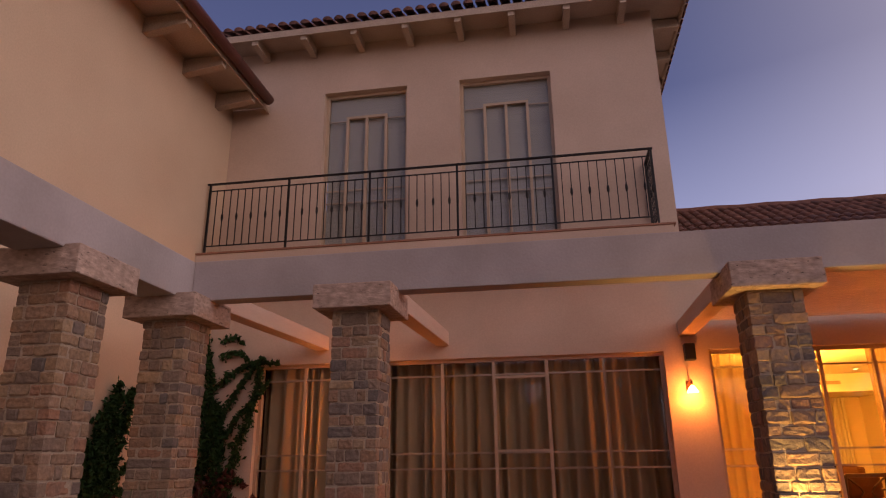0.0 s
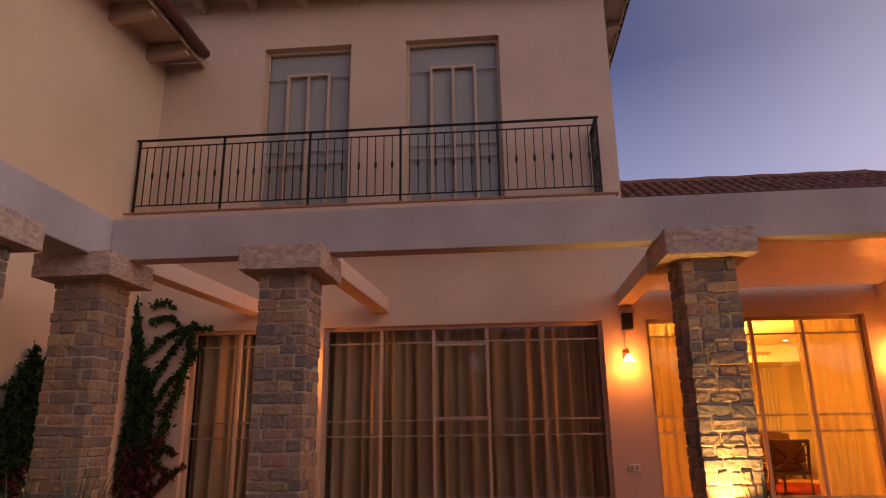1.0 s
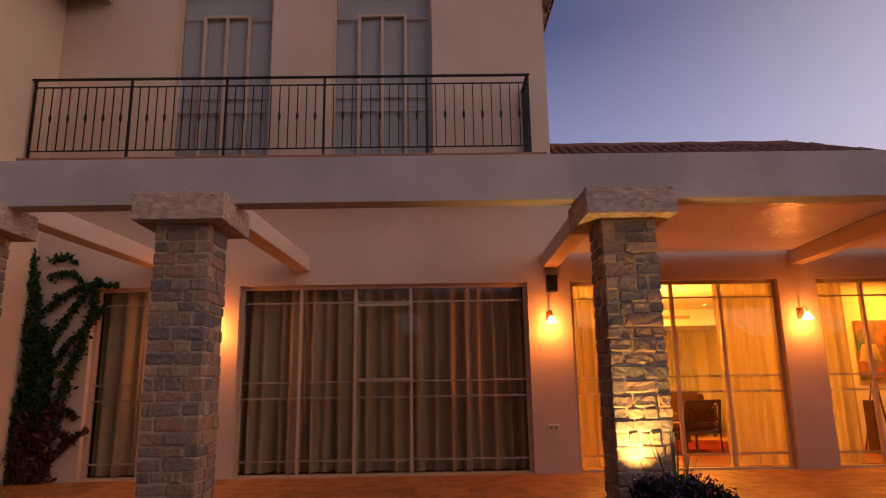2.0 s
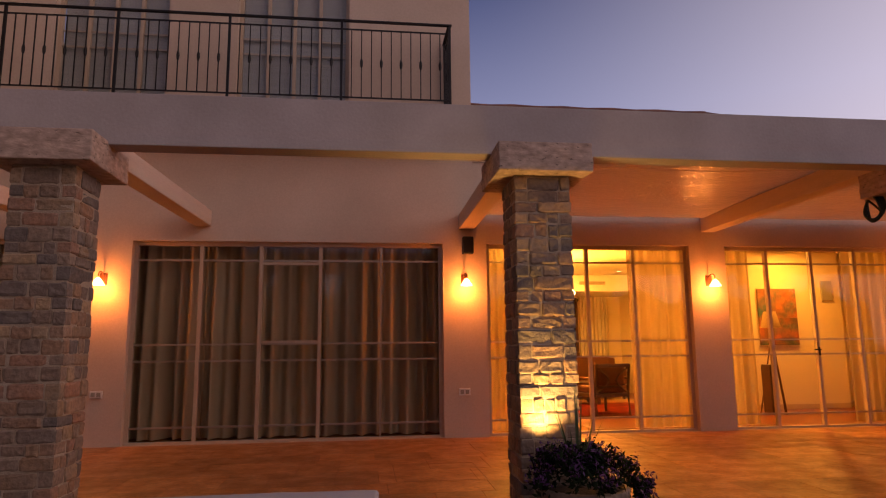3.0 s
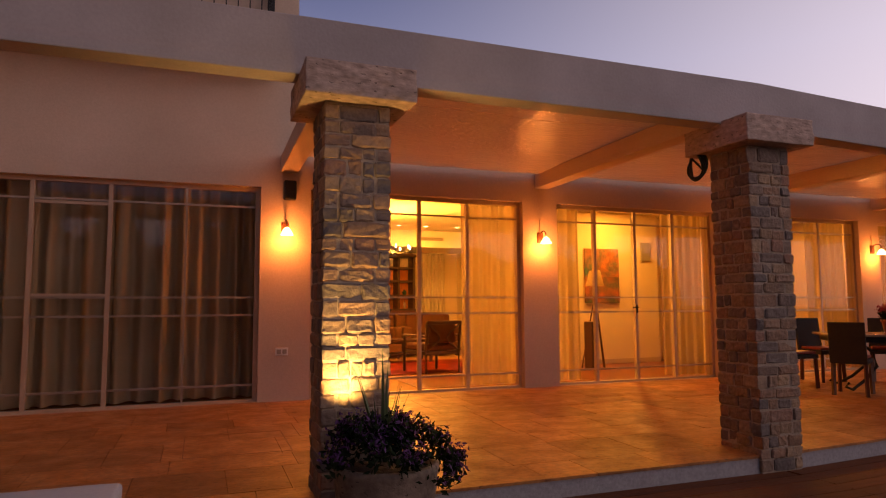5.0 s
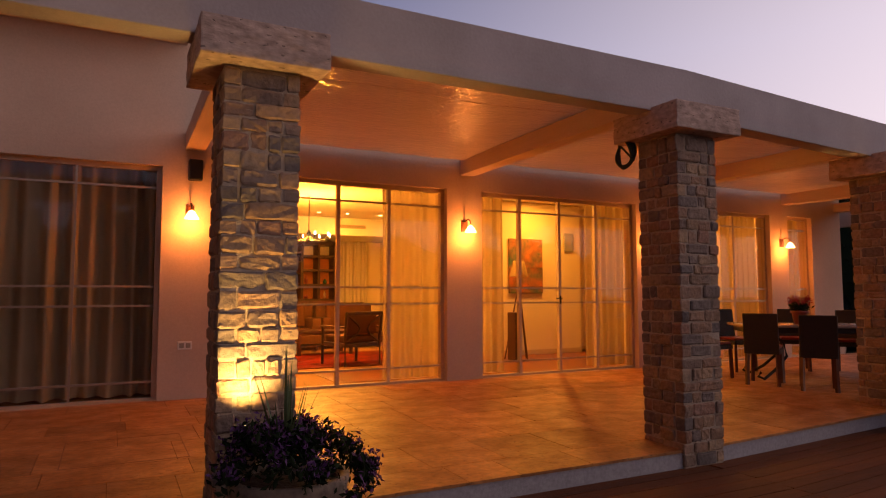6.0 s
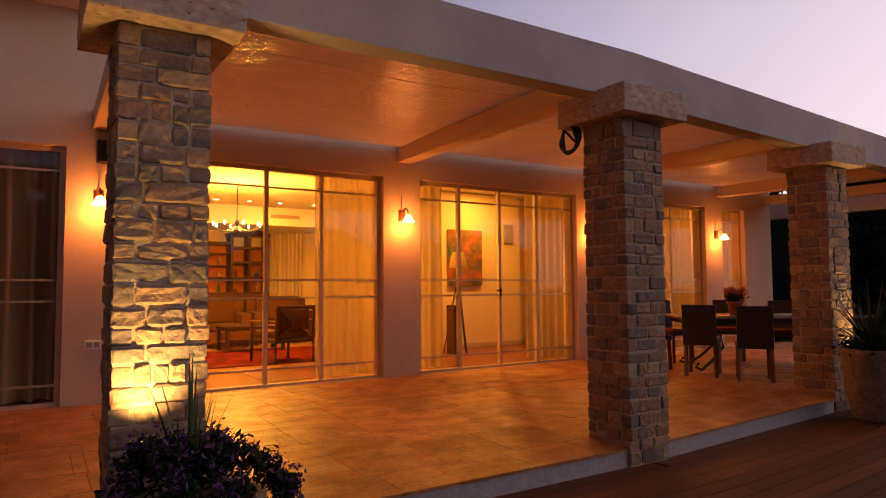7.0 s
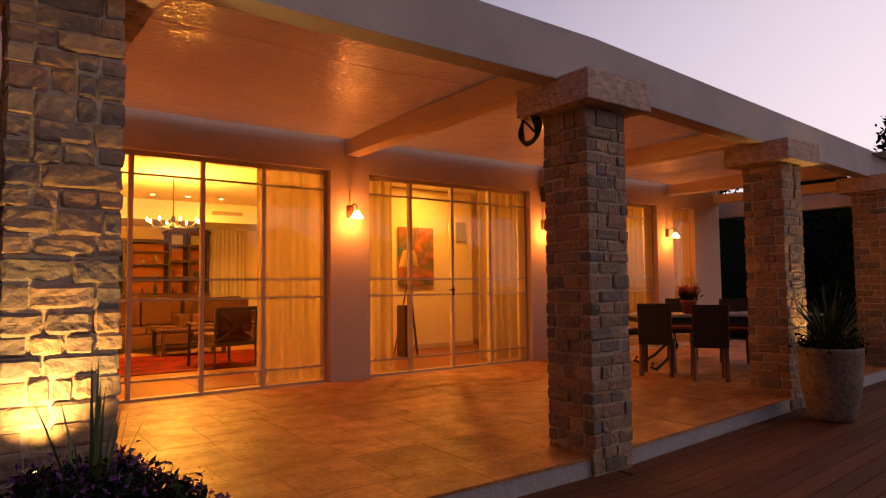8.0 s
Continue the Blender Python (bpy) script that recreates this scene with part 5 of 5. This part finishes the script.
for z in (1.45,):
    bm = bmesh.new()
    box(bm, 13.6, 16.2, 16.42, 16.70, z, z + 0.035, 0.003)
    solid("kitchen_shelf", bm, M["redwood"], "wooden kitchen wall shelf", "shelf", group="kitchen shelves")
bm = bmesh.new()
box(bm, 13.195, WX1 - 0.29, 16.72, 16.84, -0.011, 2.916)
solid("wall_kitchen", bm, M["room_wall"], "warm cream kitchen wall", "wall", "structure")



def kitchen_unit(x):
    u = thing("kitchen_wall_cabinet", (x, 16.38, 1.92), "brown wooden kitchen wall cabinet with two doors", "cabinet", "kitchen wall cabinets")
    boxes("body", [(0, 0.78, 0.02, 0.33, 0, 0.62)], M["redwood"], u, bevel=0.004)
    for k in (0.01, 0.40):
        d = boxes("door", [(k, k + 0.37, 0.0, 0.019, 0.01, 0.61)], M["redwood"], u, bevel=0.004)
        h = boxes("handle", [(k + 0.16, k + 0.21, -0.02, -0.001, 0.04, 0.055)], M["bar"], d, "small metal handle")


for x in (13.62, 14.42, 15.22):
    kitchen_unit(x)
for i, x in enumerate((13.8, 14.15, 14.7, 15.1)):
    bm = bmesh.new()
    h = (0.22, 0.14, 0.28, 0.18)[i]
    lathe(bm, [(0, 0), (0.06, 0), (0.075, h * 0.3), (0.07, h * 0.7), (0.04, h * 0.9), (0.045, h), (0, h)], 14, (x, 16.4, 0.9205))
    solid("kitchen_jar", bm, M["ceramic" if i % 2 else "white"], "jar standing on the kitchen worktop", "jar", smooth=True, group="kitchen jars")

# ---- garden beyond the house end ----


def tree(at, h, r, seed, label, dark=True):
    rnd = random.Random(seed)
    s = thing("garden_tree", at, label, "tree", "garden trees")
    bm = bmesh.new()
    tube(bm, [(0, 0, 0), (0.05, 0.03, h * 0.25), (0.0, 0.08, h * 0.5), (0.1, 0.0, h * 0.75)], [0.035 * h, 0.027 * h, 0.018 * h, 0.006 * h], 8)
    clumps = []
    for i in range(10):
        a = rnd.uniform(0, 6.28)
        z0 = h * rnd.uniform(0.25, 0.6)
        e = (r * rnd.uniform(0.5, 0.9) * math.cos(a), r * rnd.uniform(0.5, 0.9) * math.sin(a), z0 + h * rnd.uniform(0.08, 0.3))
        tube(bm, [(0, 0.04, z0), (e[0] * 0.5, e[1] * 0.5, (z0 + e[2]) / 2 + 0.1), e], [0.01 * h, 0.007 * h, 0.003 * h], 6)
    part("trunk", bm, M["bark"], s)
    for i in range(60):
        a, q = rnd.uniform(0, 6.28), rnd.random() ** 0.5
        z = rnd.uniform(0.22, 1.0)
        k = r * q * math.sin(math.pi * min(1, 0.15 + z * 0.85)) ** 0.6
        clumps.append(((k * math.cos(a), k * math.sin(a), h * z), r * 0.26, 150))
    leaf_cloud("crown", clumps, M["leaf_dark"], s, 0.07 * r ** 0.5 + 0.03, seed)


for x, y, h, r, sd in ((23.0, 13.51, 4.2, 1.9, 1), (26.19, 10.78, 5.4, 2.4, 2), (21.33, 18.15, 4.6, 2.2, 3), (33.39, 14.17, 7.4, 2.3, 4), (32.46, 9.57, 6.0, 2.8, 5), (27.53, 19.86, 5.0, 2.6, 6)):
    tree((x, y, -0.3), h, r, sd, "dark leafy tree against the dusk sky")


def hedge(a, b, h, seed, label):
    """A thick hedge or belt of shrubs from a to b: a lumpy dark core with leaves standing off it."""
    a, b = Vector(a), Vector(b)
    s = thing("hedge", a, label, "hedge", "garden hedges")
    d = b - a
    n = max(6, int(d.length / 0.5))
    rnd = random.Random(seed)
    bm = bmesh.new()
    side = Vector((-d.y, d.x, 0)).normalized()
    cl, prev = [], None
    for i in range(n + 1):
        top = h * (0.80 + 0.28 * noise.noise((i * 0.31, seed, 0.0)))
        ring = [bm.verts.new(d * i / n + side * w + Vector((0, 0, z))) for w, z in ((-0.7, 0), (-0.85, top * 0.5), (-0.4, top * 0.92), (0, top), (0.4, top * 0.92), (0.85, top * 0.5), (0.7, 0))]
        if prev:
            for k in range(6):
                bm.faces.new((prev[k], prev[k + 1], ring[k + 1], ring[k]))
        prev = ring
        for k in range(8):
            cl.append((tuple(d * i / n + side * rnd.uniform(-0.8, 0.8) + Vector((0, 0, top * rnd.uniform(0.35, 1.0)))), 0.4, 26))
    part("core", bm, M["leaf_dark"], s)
    leaf_cloud("foliage", cl, M["leaf_dark"], s, 0.10, seed)


hedge((19.2, 20.18, -0.3), (25.2, 8.36, -0.3), 4.3, 71, "tall dark hedge beyond the end of the house")
# two unseen hedges behind the camera, added to cut the sky fill
hedge((-12.0, -11.0, -0.3), (8.0, -13.0, -0.3), 6.5, 72, "tall dark unseen hedge added behind the camera to block sky light")
hedge((8.5, -13.0, -0.3), (27.0, -7.0, -0.3), 5.0, 73, "tall dark unseen hedge added behind the camera to block sky light")

fh = thing("neighbour_house", (30.0, 22.0, -0.3), "dark neighbouring house with a pitched roof", "house")
boxes("wall", [(0, 9, 0, 7, 0, 3.4)], M["far_house"], fh)
bm = bmesh.new()
c = [bm.verts.new(p) for p in ((-0.4, -0.4, 3.4), (9.4, -0.4, 3.4), (9.4, 7.4, 3.4), (-0.4, 7.4, 3.4))]
r = [bm.verts.new(p) for p in ((2.5, 3.5, 5.6), (6.5, 3.5, 5.6))]
for f in ((c[0], c[1], r[1], r[0]), (c[1], c[2], r[1]), (c[2], c[3], r[0], r[1]), (c[3], c[0], r[0]), c[::-1]):
    bm.faces.new(f)
part("roof", bm, M["rooftile"], fh)
boxes("window", [(1.5, 2.6, -0.03, 0.05, 1.0, 2.2)], M["carglass"], fh)
boxes("window", [(5.5, 6.6, -0.03, 0.05, 1.0, 2.2)], M["carglass"], fh)

fc = thing("garden_fence", (18.86, 17.16, -0.3), "low white picket fence by the parking place", "fence")
boxes("rail", [(0, 7, 0, 0.04, 0.30, 0.37), (0, 7, 0, 0.04, 0.85, 0.92)], M["fence"], fc)
bm = bmesh.new()
box(bm, 0, 0.08, -0.025, -0.001, 0.05, 1.05, 0.004)
PK = mesh_of("picket", bm, M["fence"])
for i in range(44):
    o = new("picket", PK)
    o.parent, o.location = fc, (0.02 + i * 0.16, 0, 0)


def car(at, rz):
    s = thing("parked_car", at, "dark parked car with pale headlights beyond the house", "car")
    s.rotation_euler = (0, 0, radians(rz))
    prof = ((-2.1, 0.35), (-2.15, 0.75), (-1.95, 0.95), (-1.1, 1.02), (-0.45, 1.45), (0.9, 1.47), (1.7, 1.05), (2.1, 0.98), (2.15, 0.4))
    bm = bmesh.new()
    rings = []
    for y, k in ((-0.85, 0.0), (-0.88, 0.0), (0.88, 0.0), (0.85, 0.0)):
        rings.append([bm.verts.new((x, y * (0.84 if z > 1.1 else 1.0), z)) for x, z in prof])
    for a, b in zip(rings, rings[1:]):
        for i in range(len(prof)):
            j = (i + 1) % len(prof)
            bm.faces.new((a[i], a[j], b[j], b[i]))
    bm.faces.new(rings[0]); bm.faces.new(rings[-1][::-1])
    o = part("body", bm, M["carpaint"], s)
    bv = o.modifiers.new("round", "BEVEL"); bv.width, bv.segments = 0.06, 3
    bm = bmesh.new()
    sheet(bm, (-1.06, -0.70, 1.05), (-1.06, 0.70, 1.05), (-0.50, 0.68, 1.43), (-0.50, -0.68, 1.43))
    bmesh.ops.solidify(bm, geom=bm.faces[:], thickness=-0.03)
    part("windscreen", bm, M["carglass"], s)
    for y in (-0.62, 0.62):
        bm = bmesh.new()
        bmesh.ops.create_uvsphere(bm, u_segments=14, v_segments=8, radius=0.5, matrix=Matrix.Translation((-2.05, y, 0.80)) @ Matrix.Diagonal((0.22, 0.4, 0.24, 1)))
        part("headlight", bm, M["headlight"], s, "pale headlight", True)
    for x in (-1.35, 1.35):
        for y in (-0.82, 0.82):
            bm = bmesh.new()
            bmesh.ops.create_cone(bm, cap_ends=True, segments=20, radius1=0.32, radius2=0.32, depth=0.2, matrix=pose(x, y, 0.32, 90))
            w = part("wheel", bm, M["rubber"], s)
            bm = bmesh.new()
            bmesh.ops.create_cone(bm, cap_ends=True, segments=14, radius1=0.2, radius2=0.17, depth=0.03, matrix=pose(x, y * 1.13, 0.32, 90))
            part("rim", bm, M["bar"], w)


car((19.22, 15.09, -0.3), 26)

# ---- stone columns: capital, mortar core, single stones ----


def stone_mesh(seed):
    rnd = random.Random(seed)
    bm = bmesh.new()
    us, vs = (-0.5, -0.42, -0.17, 0.14, 0.42, 0.5), (-0.5, -0.36, 0.02, 0.37, 0.5)
    nx, nz = len(us), len(vs)
    lean, tilt = rnd.uniform(-0.035, 0.035), rnd.uniform(-0.05, 0.03)
    g = []
    for i, u in enumerate(us):
        row = []
        for j, v in enumerate(vs):
            edge = (abs(u) == 0.5) + (abs(v) == 0.5)
            y = -0.5 + (0.0, 0.06, 0.12)[edge] + lean * u * 2 + tilt * v * 2 + rnd.uniform(-0.045, 0.045) * (1.0 if edge == 0 else 0.7)
            row.append(bm.verts.new((u * (0.965 if edge == 2 else 1.0) + rnd.uniform(-0.012, 0.012), y, v * (0.90 if edge == 2 else 1.0) + rnd.uniform(-0.055, 0.055))))
        g.append(row)
    for i in range(nx - 1):
        for j in range(nz - 1):
            bm.faces.new((g[i][j], g[i + 1][j], g[i + 1][j + 1], g[i][j + 1]))
    rim = [g[i][0] for i in range(nx)] + [g[nx - 1][j] for j in range(1, nz)] + [g[i][nz - 1] for i in range(nx - 2, -1, -1)] + [g[0][j] for j in range(nz - 2, 0, -1)]
    back = [bm.verts.new((v.co.x, 0.5, v.co.z)) for v in rim]
    for k in range(len(rim)):
        j = (k + 1) % len(rim)
        bm.faces.new((rim[k], rim[j], back[j], back[k]))
    return mesh_of("stone", bm, M["stone"])


STONES = [stone_mesh(s) for s in range(22)]


def capital_mesh():
    bm = bmesh.new()
    box(bm, -CAP, CAP, -CAP, CAP, 0.0, 0.218, 0.01)
    bmesh.ops.subdivide_edges(bm, edges=[e for e in bm.edges if e.calc_length() > 0.1], cuts=10, use_grid_fill=True)
    for v in bm.verts:
        n = 0.006 * noise.noise(v.co * 9) + 0.004 * noise.noise(v.co * 28)
        v.co.x += n * (1 if v.co.x > 0 else -1)
        v.co.y += n * (1 if v.co.y > 0 else -1)
    return mesh_of("capital", bm, M["capital"])


CAPITAL = capital_mesh()
bm = bmesh.new()
box(bm, -HALF_W + 0.011, HALF_W - 0.011, -HALF_W + 0.011, HALF_W - 0.011, 0.0, CAP_Z0 - DECK_Z)
CORE = mesh_of("mortar_core", bm, M["mortar"])


def stone_column(cx, cy, seed, label):
    rnd = random.Random(seed)
    c = thing("stone_column", (cx, cy, DECK_Z), label, "column", "stone columns of the pergola", "structure")
    o = new("mortar_core", CORE); o.parent = c
    o = new("capital", CAPITAL); o.parent = c; o.location = (0, 0, CAP_Z0 - DECK_Z + 0.001)
    o["label"] = "hewn stone capital with chisel marks"
    o.rotation_euler = (0, 0, radians(90 * rnd.randrange(4)))
    z, end, k, gap = 0.005, CAP_Z0 - DECK_Z - 0.012, 0, 0.008
    while z < end - 0.05:
        h = min(rnd.uniform(0.078, 0.112), end - z)
        if end - (z + h) < 0.05:
            h = end - z
        for side in range(4):
            reach = HALF_W if (k + side) % 2 == 0 else HALF_W - 0.10
            x = -reach
            while x < reach - 0.01:
                L = rnd.choice((0.08, 0.10, 0.13, 0.15, 0.18, 0.22, 0.25))
                if reach - (x + L) < 0.07:
                    L = reach - x
                depth = 0.09
                off = HALF_W - depth / 2 + rnd.uniform(-0.008, 0.009)
                s = new("stone", rnd.choice(STONES))
                s.parent = c
                s.matrix_basis = pose(0, 0, 0, rz=90 * side) @ pose(x + L / 2, -off, z + h / 2 + rnd.uniform(-0.004, 0.004), 0, rnd.uniform(-2.3, 2.3) * min(1.0, 0.12 / L), 0) @ Matrix.Diagonal(((L - gap * rnd.uniform(0.5, 1.6)) * rnd.choice((1, 1, -1)), depth, h - gap * rnd.uniform(0.4, 1.9), 1))
                x += L
        z += h
        k += 1


for i, (cx, cy) in enumerate(COLS):
    stone_column(cx, cy, 100 + i, "square column of rough warm-grey stone with a hewn capital, spotlit from below" if i in (1, 3) else "square column of rough warm-grey stone with a hewn capital")

# ---- paving slabs ----
bm = bmesh.new()
box(bm, -0.5, 0.5, -0.5, 0.5, -0.02, 0.0)
SLAB = mesh_of("paving_slab", bm, M["travertine"])
rnd = random.Random(12)
y = EDGE - 0.015
row = 0
while y < WALL_Y + 0.04:
    d = (0.40, 0.60, 0.40, 0.60, 0.60, 0.40, 0.60)[row % 7]
    d = min(d, WALL_Y + 0.05 - y)
    x = -2.42 - rnd.uniform(0, 0.5)
    while x < 17.0:
        w = rnd.choice((0.4, 0.6, 0.6, 0.9))
        a, b = max(x, -2.42), min(x + w, 17.0)
        if b - a > 0.05:
            o = new("paving_slab", SLAB)
            o.parent = patio
            cx, cy = (a + b) / 2, y + d / 2
            k = (WALL_Y - cy) / (WALL_Y - EDGE)
            m = Matrix.Diagonal((b - a - 0.0045, d * (1 - bend(cx) / (WALL_Y - EDGE)) - 0.0045, 1, 1))
            turn = math.atan(BEND * k) if cx > BEND_X else 0.0
            o.matrix_basis = Matrix.Translation((cx, cy + bend(cx) * k, patio_z(cy + bend(cx) * k) + rnd.uniform(-0.001, 0.0))) @ Matrix.Rotation(turn, 4, "Z") @ Matrix.Rotation(math.atan(FALL), 4, "X") @ m
        x += w
    y += d
    row += 1

# ---- square floor hatch set in the paving ----
hatch = thing("floor_hatch", (4.1, 10.35, patio_z(10.35)), "square paved hatch with a thin rust-brown rim in the patio floor", "hatch", kind="structure")
for a, b, c, d in ((-0.41, 0.41, -0.42, -0.412), (-0.41, 0.41, 0.412, 0.42), (-0.418, -0.41, -0.42, 0.42), (0.41, 0.418, -0.42, 0.42)):
    boxes("rim", [(a, b, c, d, -0.006, 0.0015)], M["terracotta"], hatch)
hatch.rotation_euler = (math.atan(FALL), 0, 0)

# ---- deck boards ----
bm = bmesh.new()
box(bm, -0.5, 0.5, -0.5, 0.5, -0.027, 0.0)
BOARD = mesh_of("deck_board", bm, M["deck"])
verts, faces = [], []
CUBE_V = [v.co[:] for v in BOARD.vertices]
CUBE_F = [list(p.vertices) for p in BOARD.polygons]
for r in range(48):
    y = EDGE - 0.075 - r * 0.145
    x = -9.0 - rnd.uniform(0, 2.0)
    while x < 18.0:
        L = rnd.choice((2.4, 3.0, 3.6))
        a, b = max(x, -9.0), min(x + L, 18.0)
        if b > a + 0.05:
            for p, q in ((a, min(b, BEND_X)), (max(a, BEND_X), b)):
                if q - p < 0.03:
                    continue
                turn = math.atan(BEND) if p >= BEND_X else 0.0
                m = Matrix.Translation(((p + q) / 2, y + bend((p + q) / 2), DECK_Z + rnd.uniform(-0.002, 0.0))) @ Matrix.Rotation(turn, 4, "Z") @ Matrix.Diagonal(((q - p) / math.cos(turn) - 0.005, 0.137, 1, 1))
                if r < 22 and q > 4.0:
                    o = new("deck_board", BOARD)
                    o.parent, o.matrix_basis = deck, m
                else:
                    k = len(verts)
                    verts.extend([tuple(m @ Vector(v)) for v in CUBE_V])
                    faces.extend([[k + w for w in f] for f in CUBE_F])
        x += L
o = tagged(new("deck_boards", flat_mesh("deck_boards", verts, faces, M["deck"])), kind="stuff")
o.parent = deck
